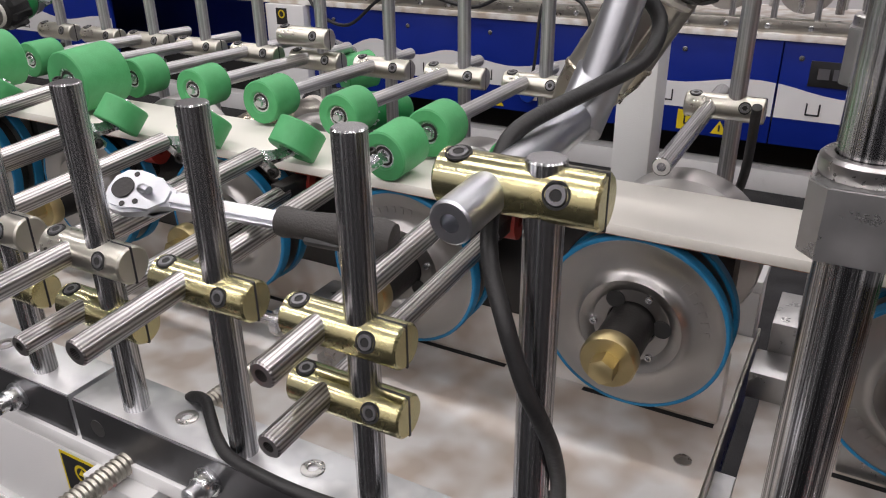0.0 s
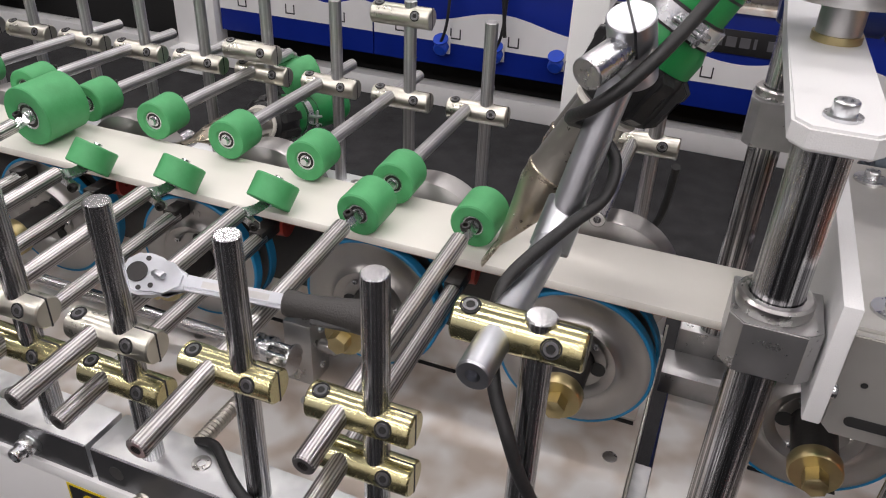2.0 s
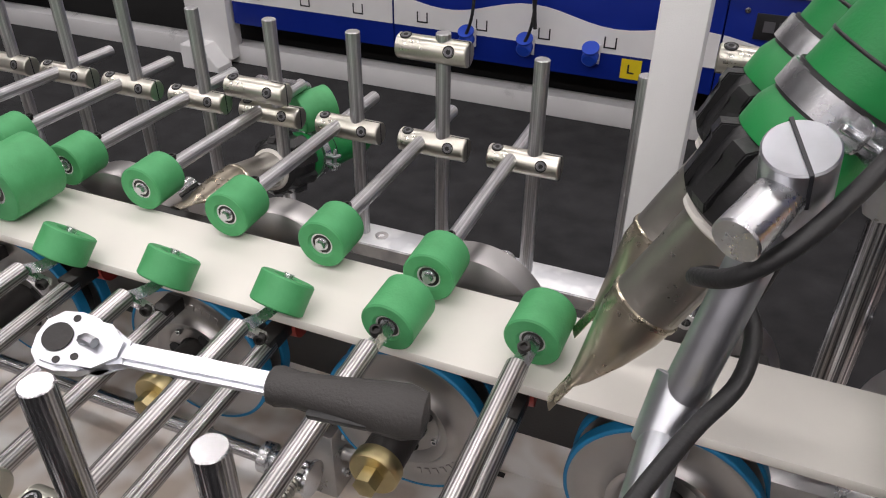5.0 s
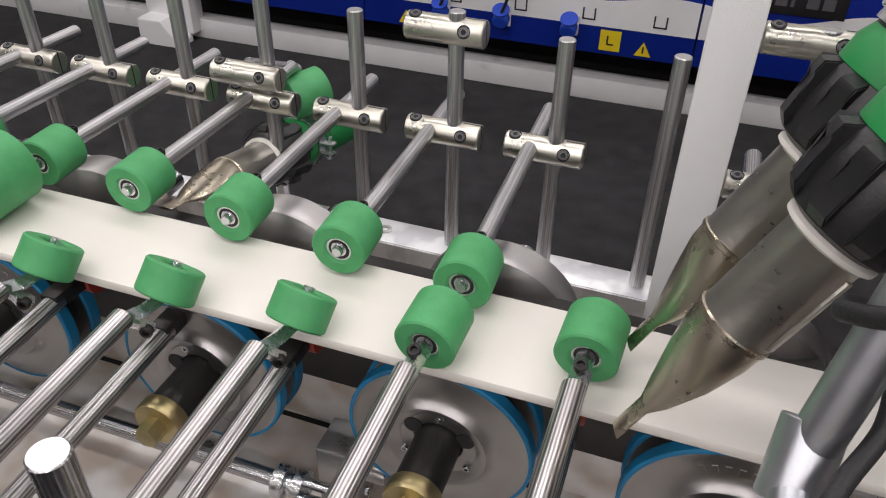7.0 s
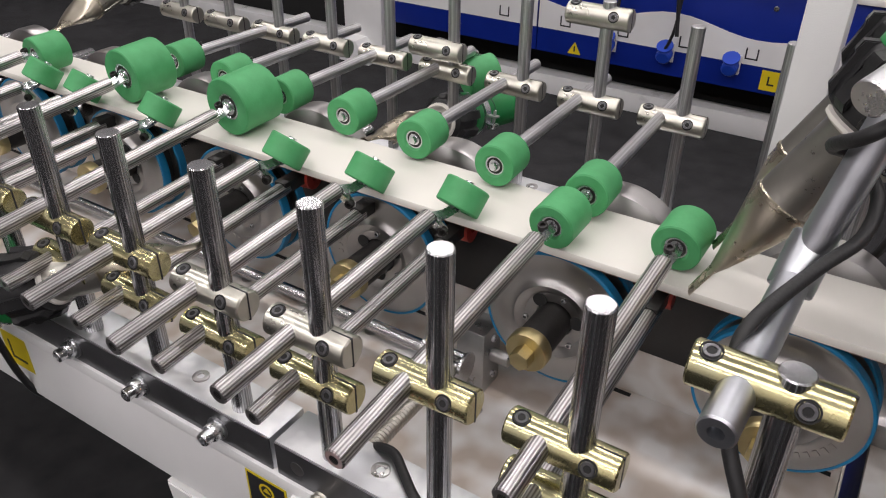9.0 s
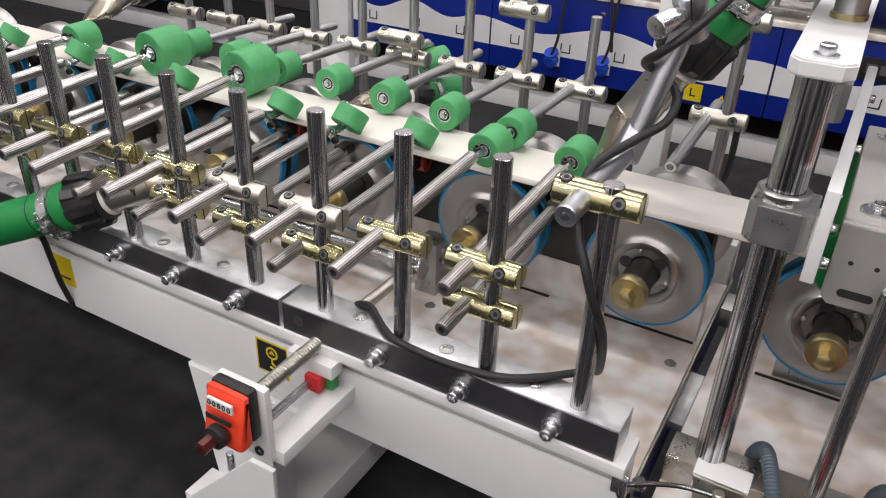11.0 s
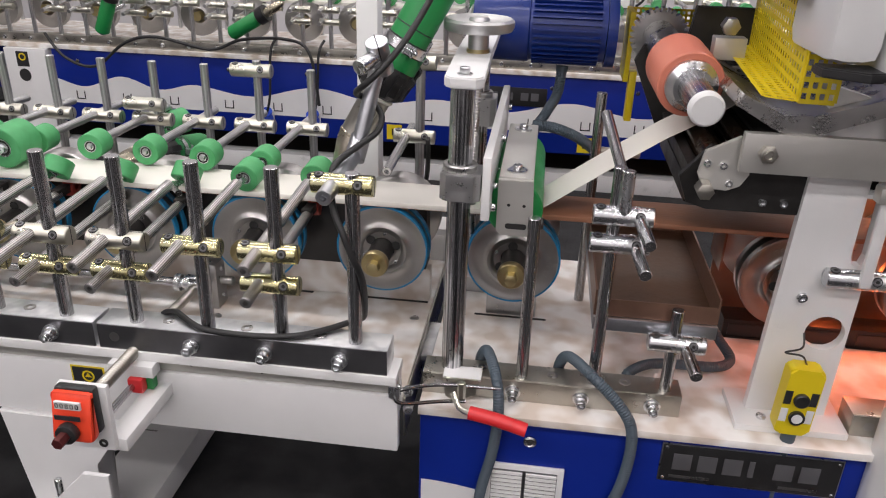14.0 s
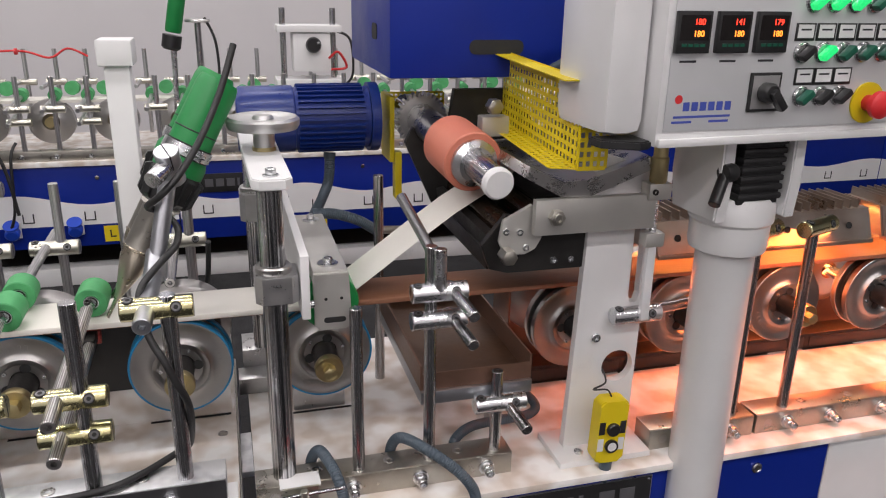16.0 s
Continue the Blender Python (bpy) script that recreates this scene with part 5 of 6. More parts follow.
RATCHET = pose(-0.248, 0.0508, 1.0690, 36, 3.7, 11.6)
ratchet.matrix_basis = RATCHET
head = [(-0.026, 0.0), (-0.024, 0.011), (-0.016, 0.0185), (-0.004, 0.020), (0.008, 0.018), (0.018, 0.012), (0.034, 0.0075), (0.034, -0.0075), (0.018, -0.012), (0.008, -0.018), (-0.004, -0.020), (-0.016, -0.0185), (-0.024, -0.011)]
part("head", plate(head, 0.014, None, 0.003), GALV, ratchet)
part("selector_disc", lathe([(0, 0), (0.0095, 0), (0.0095, 0.0012), (0, 0.0012)], (-0.010, 0.0, 0.014), (0, 0, 1), 28), BLACKS, ratchet)
part("direction_lever", sweep([(0.006, 0.001, 0.0145), (0.010, 0.001, 0.018), (0.017, -0.001, 0.019)], 0.0035, 8, 3), GALV, ratchet)
for x, y in ((-0.004, 0.014), (-0.004, -0.014), (0.006, -0.010)):
    part("screw", lathe([(0, 0), (0.0024, 0), (0.0024, 0.0006), (0, 0.0006)], (x, y, 0.014), (0, 0, 1), 12), BLACKS, ratchet)
part("shank", plate([(0.030, -0.0072), (0.135, -0.0068), (0.135, 0.0068), (0.030, 0.0072)], 0.011, Matrix.Translation((0, 0, 0.0015)), 0.003), GALV, ratchet)
part("engraving", box((0.05, -0.003, 0.01245), (0.112, 0.003, 0.0127)), DULL, ratchet, "shallow engraved line")
part("square_drive", box((-0.012, -0.0062, -0.012), (0.0004, 0.0062, 0.001), 0.001), GALV, ratchet)
gp = part("grip", lathe([(0.008, 0.124), (0.0112, 0.126), (0.0124, 0.131), (0.0110, 0.141), (0.0114, 0.153), (0.0135, 0.175), (0.0158, 0.196), (0.0165, 0.208), (0.0135, 0.219), (0, 0.222)], (0, 0, 0.007), (1, 0, 0), 28), mat("dark_grey_grip", (0.045, 0.042, 0.04), 0.6, 0, 0.1, 40, 0.3, 500), ratchet, "dark grey rubber grip")
part("grip_inlay", box((0.152, -0.0152, 0.004), (0.188, -0.0110, 0.011), 0.001), BLACKR, gp)

# ---------- counter, lead screw and slide at the front of the table ----------
p = thing("position_counter", (-0.245, -0.165, 0.80), "orange position counter on a lead screw bracket", "counter")
def ct(bm):
    return loc(bm, (-0.245, -0.165, 0.80))
bm = box((-0.277, -0.198, 0.812), (-0.216, -0.176, 0.886), 0.007)
for v in bm.verts:
    if v.co.z > 0.85 and v.co.y < -0.187:
        v.co.y += (v.co.z - 0.85) * 0.45
part("counter_body", ct(bm), ORANGE, p, "orange counter housing")
part("counter_back", ct(box((-0.276, -0.1765, 0.814), (-0.217, -0.161, 0.889), 0.004)), BLACKP, p)
w = part("window", ct(box((-0.266, -0.1945, 0.866), (-0.228, -0.1905, 0.878))), INKW, p, "white counter window")
for k in range(5):
    words("digit", "00800"[k], 0.0115, Matrix.Translation((-0.262 + 0.0075 * k + 0.245, -0.1952 + 0.165, 0.872 - 0.80)) @ FACE, INK, p)
part("name_strip", ct(box((-0.266, -0.1992, 0.851), (-0.228, -0.1975, 0.858))), INK, p)
k = part("knob", ct(lathe([(0, 0), (0.015, 0), (0.016, 0.003), (0.015, 0.012), (0.009, 0.014), (0, 0.014)], (-0.247, -0.198, 0.833), (0, -1, 0), 28)), BLACKP, p)
part("hex_shaft", ct(hexhead((-0.247, -0.212, 0.833), (0, -1, 0), 0.009, 0.018)), mat("dark_red_hex", (0.10, 0.02, 0.02), 0.3, 0.5), k)
part("bracket_plate", ct(box((-0.282, -0.160, 0.772), (-0.208, -0.150, 0.884), 0.001)), WHITE, p)
part("screw", ct(cap_screw((-0.225, -0.160, 0.785), (0, -1, 0), 0.007, 0.003)), BLACKS, p)
part("bracket_beam", ct(box((-0.230, -0.151, 0.765), (-0.195, 0.10, 0.787), 0.001)), WHITE, p)
part("lead_screw", ct(sweep([(-0.243, -0.150, 0.852), (-0.243, -0.012, 0.852)], 0.0092, 16, 2, 0.0014, 0.005)), NICKEL, p, "threaded lead screw")
part("guide_rod", ct(rod((-0.240, -0.150, 0.803), (-0.240, -0.01, 0.803), 0.006)), CHROME, p)
part("red_block", ct(box((-0.246, -0.046, 0.792), (-0.222, -0.030, 0.817), 0.002)), REDP, p)
part("green_block", ct(box((-0.250, -0.0295, 0.790), (-0.212, -0.0145, 0.817), 0.002)), GREENP, p)
p = thing("nut_block", (-0.25, -0.0265, 0.808), "white nut block under the bed edge", "block")
part("block", box((-0.030, -0.012, 0.010), (0.045, 0.013, 0.0308), 0.001), WHITE, p)
for x0, x1, z0, z1, nm in ((-0.372, -0.312, 0.744, 0.803, "black and yellow lifting-hook sticker on the apron"), (-0.838, -0.781, 0.741, 0.799, "yellow warning sticker on the apron")):
    st = thing("warning_sticker", ((x0 + x1) / 2, -0.0023, (z0 + z1) / 2), nm, "sticker")
    w, h = (x1 - x0) / 2, (z1 - z0) / 2
    part("backing", box((-w, -0.0006, -h), (w, 0, h)), YELLOW, st)
    if x0 > -0.5:
        part("field", box((-w + 0.003, -0.001, -h + 0.003), (w - 0.003, -0.0006, h - 0.003)), INK, st)
        part("ring", lathe([(0.008, 0), (0.011, 0), (0.011, 0.0004), (0.008, 0.0004)], (0, -0.001, 0.010), (0, -1, 0), 28), YELLOW, st)
        part("arrow", plate([(-0.006, 0.008), (0.006, 0.008), (0, 0.016)], 0.0004, Matrix.Translation((0, -0.001, 0)) @ FACE), YELLOW, st)
        part("hook_mark", sweep([(0, -0.001, -0.001), (0, -0.001, -0.008), (0.006, -0.001, -0.012), (0.003, -0.001, -0.018), (-0.005, -0.001, -0.016)], 0.0016, 6, 4), YELLOW, st)
    else:
        part("pictogram", box((-0.016, -0.001, -0.012), (-0.012, -0.0006, 0.016)), INK, st)
        part("pictogram", box((-0.016, -0.001, -0.016), (0.018, -0.0006, -0.012)), INK, st)

# shaft, gearbox and joint on the bed
p = thing("drive_shaft", (-0.55, 0.205, BEDZ), "steel drive shaft with gearbox along the bed", "drive shaft")
def ds(bm):
    return loc(bm, (-0.55, 0.205, BEDZ))
gb = part("gearbox", ds(box((-0.262, 0.262, BEDZ), (-0.222, 0.306, 0.874), 0.003)), MILLED, p, "small milled gearbox block")
for z in (0.800, 0.858):
    part("screw", ds(cap_screw((-0.2215, 0.284, z), (1, 0, 0), 0.005, 0.004, 14)), ZINC, gb)
part("output_stub", ds(rod((-0.222, 0.284, 0.832), (-0.196, 0.284, 0.832), 0.009, 20)), DULL, gb)
part("shaft", ds(rod((-1.4, 0.236, 0.845), (-0.285, 0.236, 0.845), 0.0085, 20)), CHROME, p)
part("coupling", ds(lathe([(0, 0), (0.016, 0), (0.017, 0.001), (0.017, 0.012), (0.011, 0.014), (0.011, 0.02), (0.017, 0.022), (0.017, 0.032), (0, 0.034)], (-0.292, 0.236, 0.845), (1, 0, 0), 24)), ZINC, p)
for k in range(5):
    a = 2 * math.pi * k / 5
    part("pinion_pin", ds(rod((-0.260, 0.230 + 0.013 * math.cos(a), 0.845 + 0.013 * math.sin(a)), (-0.232, 0.230 + 0.013 * math.cos(a), 0.845 + 0.013 * math.sin(a)), 0.0048, 10)), ZINC, p)
part("pinion_disc", ds(lathe([(0, 0), (0.019, 0), (0.020, 0.001), (0.020, 0.005), (0, 0.006)], (-0.232, 0.230, 0.845), (1, 0, 0), 24)), ZINC, p)
part("cross_screw", ds(sweep([(-0.243, 0.0365, 0.852), (-0.243, 0.222, 0.848)], 0.0080, 14, 2, 0.0013, 0.005)), NICKEL, p)
for x, y in ((0.162, 0.298), (-0.216, 0.236), (-0.42, 0.29), (-0.66, 0.29)):
    s = thing("bed_screw", (x, y, BEDZ), "dark countersunk screw in the bed plate", "screw", "bed screws")
    part("head", lathe([(0, 0.0008), (0.004, 0.0008), (0.0042, 0.0012), (0.0085, 0.0012), (0.009, 0)], (0, 0, 0), (0, 0, 1), 20), DULL, s)
for w, x, phase in WHEELS:
    zz = BEDZ if x < 0.2 else RB
    s = thing("wheel_slot", (x, 0.28, zz), "dark slot in the bed plate under a drive wheel", "slot", "wheel slots")
    part("opening", box((-0.072, 0.082, 0.0002), (0.072, 0.0888, 0.0008)), DARKIN, s)
    if x < 0.2:
        continue
    h = thing("axle_bracket", (x, 0.372, zz), "pale metal axle bracket behind a drive wheel", "bracket", "axle brackets")
    part("bracket_body", box((-0.05, 0.0, 0), (0.05, 0.03, 0.065 if x < 0.7 else 0.03), 0.003), MILLED, h)
# Black boxes added to stand for the shade behind the wheels.
for x0, x1, z0 in ((-2.55, 0.172, BEDZ), (0.76, 3.3, RB)):
    z0 = 0.8505 if z0 == BEDZ else z0
    h = thing("wheel_shade_box", ((x0 + x1) / 2, 0.378, z0), "long black box added for the shade behind the wheels under the profile", "drive housing", "drive housings")
    part("housing", box((-(x1 - x0) / 2, -0.010, 0), ((x1 - x0) / 2, 0.045, (0.995 if z0 > 0.8 else 0.87 if x0 < 0.7 else 0.80) - z0), 0.002), BLACKS, h)
    for k in range(int((x1 - x0) / 0.24)):
        part("shade_box_panel", box((-(x1 - x0) / 2 + 0.01 + 0.24 * k, -0.0125, 0.004), (-(x1 - x0) / 2 + 0.235 + 0.24 * k, -0.0102, (0.985 if z0 > 0.8 else 0.86 if x0 < 0.7 else 0.792) - z0), 0.0008), BLACKP, h)

# ---------- toggle latch between the units ----------
p = thing("toggle_latch", (0.28, 0.07, RBAR), "zinc toggle latch with red grip joining the two units", "latch")
def tg(bm):
    return loc(bm, (0.28, 0.07, RBAR))
part("base", tg(box((0.248, 0.066, RBAR), (0.312, 0.102, RBAR + 0.004), 0.001)), WHITE, p)
part("cheek", tg(plate([(0.255, 0.775), (0.275, 0.765), (0.305, 0.785), (0.308, 0.812), (0.25, 0.812)], 0.004, Matrix.Translation((0, 0.060, 0)) @ FACE, 0.0008)), PALEZ, p)
part("hook_rod", tg(sweep([(0.345, 0.045, 0.808), (0.25, 0.030, 0.815), (0.195, -0.012, 0.828), (0.184, -0.020, 0.822), (0.195, -0.018, 0.806), (0.25, 0.025, 0.786), (0.29, 0.038, 0.782)], 0.0032, 10, 6)), CHROME, p)
part("clevis", tg(hexhead((0.283, 0.036, 0.790), (0, 0, 1), 0.007, 0.03)), PALEZ, p)
part("lever", tg(sweep([(0.27, 0.034, 0.800), (0.283, 0.015, 0.785), (0.31, 0.004, 0.782)], 0.005, 8, 4)), PALEZ, p)
part("grip", tg(sweep([(0.300, 0.006, 0.784), (0.335, 0.0, 0.782), (0.365, -0.004, 0.777), (0.392, -0.008, 0.772)], 0.0115, 14, 5)), REDP, p, "red plastic grip")
p = thing("latch_catch", (0.186, -0.0185, 0.828), "zinc catch plate on the table end", "catch")
part("catch", box((-0.012, -0.004, -0.012), (0.006, 0.006, 0.010), 0.001), ZINC, p)
for z in (0.775, 0.81):
    part("bolt", hexhead((0.012, 0.035, z - 0.828), (0.3, -1, 0), 0.008, 0.012), ZINC, p)

# corrugated conduits
for pts, r in ((((0.306, 0.150, 0.763), (0.305, 0.145, 0.800), (0.318, 0.115, 0.834), (0.338, 0.060, 0.815), (0.345, 0.036, 0.77), (0.340, 0.034, 0.69), (0.324, 0.034, 0.60), (0.31, 0.034, 0.46)), 0.0085),
               (((0.440, 0.150, 0.763), (0.442, 0.145, 0.805), (0.455, 0.115, 0.838), (0.492, 0.060, 0.838), (0.540, 0.036, 0.800), (0.562, 0.034, 0.75), (0.558, 0.034, 0.66), (0.535, 0.034, 0.58), (0.48, 0.034, 0.46)), 0.0085),
               (((0.560, 0.160, 0.763), (0.562, 0.165, 0.785), (0.600, 0.190, 0.792), (0.660, 0.208, 0.786), (0.725, 0.222, 0.780), (0.752, 0.250, 0.782), (0.735, 0.290, 0.800), (0.700, 0.310, 0.85)), 0.0085),
               (((0.41, 0.60, 1.225), (0.405, 0.59, 1.17), (0.385, 0.56, 1.135), (0.36, 0.55, 1.08), (0.35, 0.6, 0.9)), 0.010),
               (((0.360, 0.50, 1.122), (0.40, 0.50, 1.122), (0.45, 0.50, 1.105), (0.485, 0.50, 1.082)), 0.010)):
    h = thing("conduit", pts[0], "grey-blue corrugated cable conduit", "conduit", "cable conduits")
    part("hose", loc(sweep(pts, r, 12, 6, 0.0010, 0.0042), pts[0]), HOSE, h)
    part("gland", lathe([(0.0, 0), (0.0125, 0), (0.0125, 0.008), (0.0105, 0.014), (0, 0.014)], (0, 0, 0), Vector(pts[1]) - Vector(pts[0]), 16), HOSE, h)
p = thing("air_pipe", (0.485, 0.50, 1.082), "nickel pipe end behind the foil", "pipe")
part("pipe", rod((0, 0, 0), (0.09, 0, -0.004), 0.008), NICKEL, p)

# name plate, vent, lock and wave band on the blue panel
p = thing("name_plate", (0.757, 0.0498, 0.697), "black name plate with grey raised marks on the blue panel", "name plate")
part("plate", box((-0.14, -0.004, -0.036), (0.14, 0, 0.036), 0.0008), BLACKP, p)
part("border", box((-0.142, -0.0025, -0.038), (0.142, -0.0002, 0.038), 0.0006), DULL, p)
for k in range(6):
    part("raised_mark", box((-0.122 + 0.040 * k, -0.0052, -0.012), (-0.122 + 0.040 * k + (0.009 if k == 3 else 0.030), -0.004, 0.020), 0.0006), mat("grey_raised_mark", (0.16, 0.16, 0.17), 0.4, 0.4) if k == 0 else bpy.data.materials["grey_raised_mark"], p)
part("small_print", box((-0.125, -0.0046, -0.029), (-0.06, -0.004, -0.024)), DULL, p)
part("small_print", box((0.05, -0.0046, -0.029), (0.11, -0.004, -0.024)), DULL, p)
for x in (-0.134, 0.134):
    for z in (-0.031, 0.031):
        part("rivet", lathe([(0, 0.002), (0.002, 0.0015), (0.003, 0)], (x, -0.004, z), (0, -1, 0), 10), ZINC, p)
p = thing("vent_grille", (0.396, 0.0498, 0.607), "white plastic ventilation grille in the blue panel", "grille")
part("frame", box((-0.067, -0.006, -0.05), (0.067, 0, 0.05), 0.002), WHITE, p)
for k in range(9):
    for x0, x1 in ((-0.055, -0.003), (0.003, 0.055)):
        bm = box((x0, -0.010, -0.036 + 0.0085 * k), (x1, -0.0062, -0.0315 + 0.0085 * k))
        part("slat", bm, WHITE, p)
part("recess", box((-0.056, -0.0066, -0.040), (0.056, -0.0061, 0.040)), GREYP, p)
p = thing("panel_lock", (0.401, 0.0498, 0.706), "chromed quarter-turn lock in the blue panel", "lock", "panel locks")
part("lock", lathe([(0.011, 0), (0.011, 0.003), (0.008, 0.005), (0.006, 0.003), (0, 0.003)], (0, 0, 0), (0, -1, 0), 24), CHROME, p)
copy_thing(p, pose(1.122, 0.0498, 0.710))
p = thing("wave_band", (0.24, 0.0498, 0.56), "white wavy band with dark marks on the blue panel", "decal")
top = [(-0.022 + 0.85 * i / 30, 0.018 + 0.022 * math.cos(i / 30 * 9.0) ) for i in range(31)]
part("band", plate([(0.828, -0.12), (-0.022, -0.12)] + top, 0.0008, FACE), WHITE, p)
for u in (0.02, 0.26, 0.50, 0.74):
    bm = bmesh.new()
    for a, b, c, d in ((-0.022, -0.017, -0.02, 0.02), (0.017, 0.022, -0.02, 0.02), (-0.022, 0.022, -0.02, -0.015)):
        box((u + a, -0.0016, -0.03 + c), (u + b, -0.0009, -0.03 + d), 0, bm)
    part("logo_mark", bm, INK, p)

# ---------- infrared heaters ----------
TINT = mat("heat_tinted_stainless", (0.60, 0.55, 0.50), 0.34, 0.95, 0.15, 14, 0.04, 150, second=(0.42, 0.32, 0.25))
for x0 in (0.985, 1.52, 2.06):
    hood = thing("infrared_hood", (x0, 0.322, 1.075), "heat-tinted steel infrared heater hood over the profile", "heater", "infrared heaters")
    part("hood_shell", plate([(-0.075, 0.0), (-0.062, 0.0), (-0.045, 0.045), (0.045, 0.045), (0.062, 0.0), (0.075, 0.0), (0.052, 0.06), (-0.052, 0.06)], 0.50, pose(0, 0, 0, 90, 0, 90)), TINT, hood)
    for k in range(9):
        part("vent_hole", lathe([(0, 0), (0.007, 0), (0.007, 0.001)], (0.045 + 0.05 * k, -0.0655, 0.0285), (0, -1, 0.38), 14), DARKIN, hood)
    part("edge_rail", box((0.0, -0.080, -0.008), (0.50, -0.060, 0.0), 0.001), TINT, hood)
    for k in range(24):
        part("cooling_fin", box((0.012 + 0.02 * k, -0.050, 0.060), (0.015 + 0.02 * k, 0.050, 0.078)), TINT, hood)
    part("end_flange", plate([(-0.07, 0.0), (0.07, 0.0), (0.05, 0.062), (-0.05, 0.062)], 0.004, Matrix.Translation((-0.005, 0, 0)) @ pose(0, 0, 0, 90, 0, 90)), TINT, hood)
    for y in (-0.022, 0.022):
        part("quartz_tube", rod((0.02, y, 0.034), (0.48, y, 0.034), 0.006, 12), GLOW, hood, "glowing quartz tube")
    part("hanger", rod((0.25, 0.0, 0.058), (0.25, 0.0, 0.30), 0.006), CHROME, hood)
    for k in range(2):
        part("screw", cap_screw((-0.0055, -0.025 + 0.05 * k, 0.03), (-1, 0, 0), 0.005, 0.004), ZINC, hood)
low = thing("infrared_lamp", (0.98, 0.42, 0.985), "glowing infrared tube lamp behind the drive wheels", "heater")
part("quartz_tube", rod((0, 0.015, 0), (0.86, 0.015, 0), 0.006, 12), GLOW, low)
# Reflector carried down as an added brown backdrop behind the wheels.
part("reflector", box((-0.24, 0.034, -0.215), (1.30, 0.040, 0.05), 0.001), RUST, low)
# Added plate, keeps the lamp's glow off the posts to the left.
part("glow_baffle", box((-0.247, -0.05, -0.085), (-0.2425, 0.04, 0.035), 0.0008), RUST, low)
for x in (0.0, 0.84):
    part("lamp_holder", box((x, 0.0, -0.222), (x + 0.015, 0.03, 0.012), 0.001), DULL, low)
# rod and clamp on the upright, rods on the far right posts
cross_clamp(0.872, 0.098, 1.030, ZINC, "bright zinc cross clamp beside the upright")
p = thing("clamp_rod", (0.840, 0.098, 1.030), "chromed horizontal rod beside the upright", "rod")
part("rod", rod((0, 0, 0), (0.16, 0.03, 0), 0.0095), CHROME, p)
for x in (1.090, 1.205):
    c = cross_clamp(x + 0.01, 0.10, 1.165, BRASSY, "tarnished cross clamp on top of a steel post", turn=(0, 0, 20))
for y0, z, x in ((0.012, 1.106, 0.541), (0.012, 1.060, 0.541), (0.02, 0.894, 0.640)):
    p = thing("clamp_rod", (x, y0, z - 0.012), "short chromed rod in a zinc cross clamp", "rod", "short clamp rods")
    part("rod", rod((0, 0, 0), (-0.012, 0.10, 0.014), 0.0095, 24, 0.0012), CHROME, p)
p = thing("guide_rod", (0.508, 0.10, 1.150), "chromed guide rod leaning over the foil", "rod")
part("rod", rod((0, 0, 0), (-0.030, 0.13, 0.075), 0.0088, 24), CHROME, p)
part("rod_clamp", rod((0.0, -0.012, -0.045), (0.0, -0.01, 0.028), 0.0105, 24), ZINC, p)

# ---------- far side details ----------
for x, ang in ((-1.69, 25), (-1.05, 60)):
    g = thing("far_hot_air_gun", (x + FX, FY - 0.06, 1.0 + FZ), "green hot-air gun clamped on the far machine", "hot-air gun", "far hot-air guns")
    d = Vector((math.sin(radians(ang)), -0.1, math.cos(radians(ang))))
    part("body", lathe([(0, 0), (0.022, 0), (0.032, 0.01), (0.032, 0.15), (0.026, 0.16), (0, 0.16)], -d * 0.06, d, 24), GREENP, g)
    part("collar", lathe([(0.026, 0.158), (0.038, 0.165), (0.038, 0.205), (0, 0.205)], -d * 0.06, d, 24), BLACKP, g)
    part("nozzle", lathe([(0.022, 0.2), (0.02, 0.27), (0.008, 0.30), (0, 0.30)], -d * 0.06, d, 20), NOZZLE, g)
    part("clamp_arm", rod(d * 0.03, (0.06, 0.09, 0.06), 0.009), ZINC, g)
for k, (x, z) in enumerate(((-0.973, 0.593), (-0.751, 0.595), (-0.514, 0.595))):
    s = thing("power_socket", (x + FX, FY - 0.004, z + FZ), "blue round power socket on the far machine's panel", "socket", "power sockets")
    part("back_box", box((-0.03, -0.008, -0.035), (0.03, 0, 0.035), 0.003), WHITE, s)
    part("socket", lathe([(0.018, 0), (0.028, 0.006), (0.028, 0.035), (0.022, 0.04), (0, 0.04)], (0, -0.006, 0), (0, -1, -0.4), 24), SOCKET, s)
    part("lid", lathe([(0, 0), (0.03, 0), (0.03, 0.006), (0, 0.006)], (0, -0.03, 0.025), (0, -0.6, 1), 20), SOCKET, s)
    if k != 2:
        part("cable", sweep([(0, -0.04, 0.01), (0.03, -0.05, 0.1), (0.04, -0.03, 0.3), (0.06, 0.0, 0.36)], 0.006, 8, 6), BLACKR, s)
for x, z, w in ((-0.374, 0.556, 0.035), (0.498, 0.552, 0.035)):
    s = thing("warning_sign", (x + FX, FY - 0.003, z + FZ), "yellow warning sign on the far machine's blue panel", "sign", "warning signs")
    part("plate", box((-w, -0.001, -w), (w, 0, w)), YELLOW, s)
    part("pictogram", box((-0.012, -0.0014, -0.016), (-0.006, -0.001, 0.016)), INK, s)
    part("pictogram", box((-0.012, -0.0014, -0.016), (0.012, -0.001, -0.010)), INK, s)
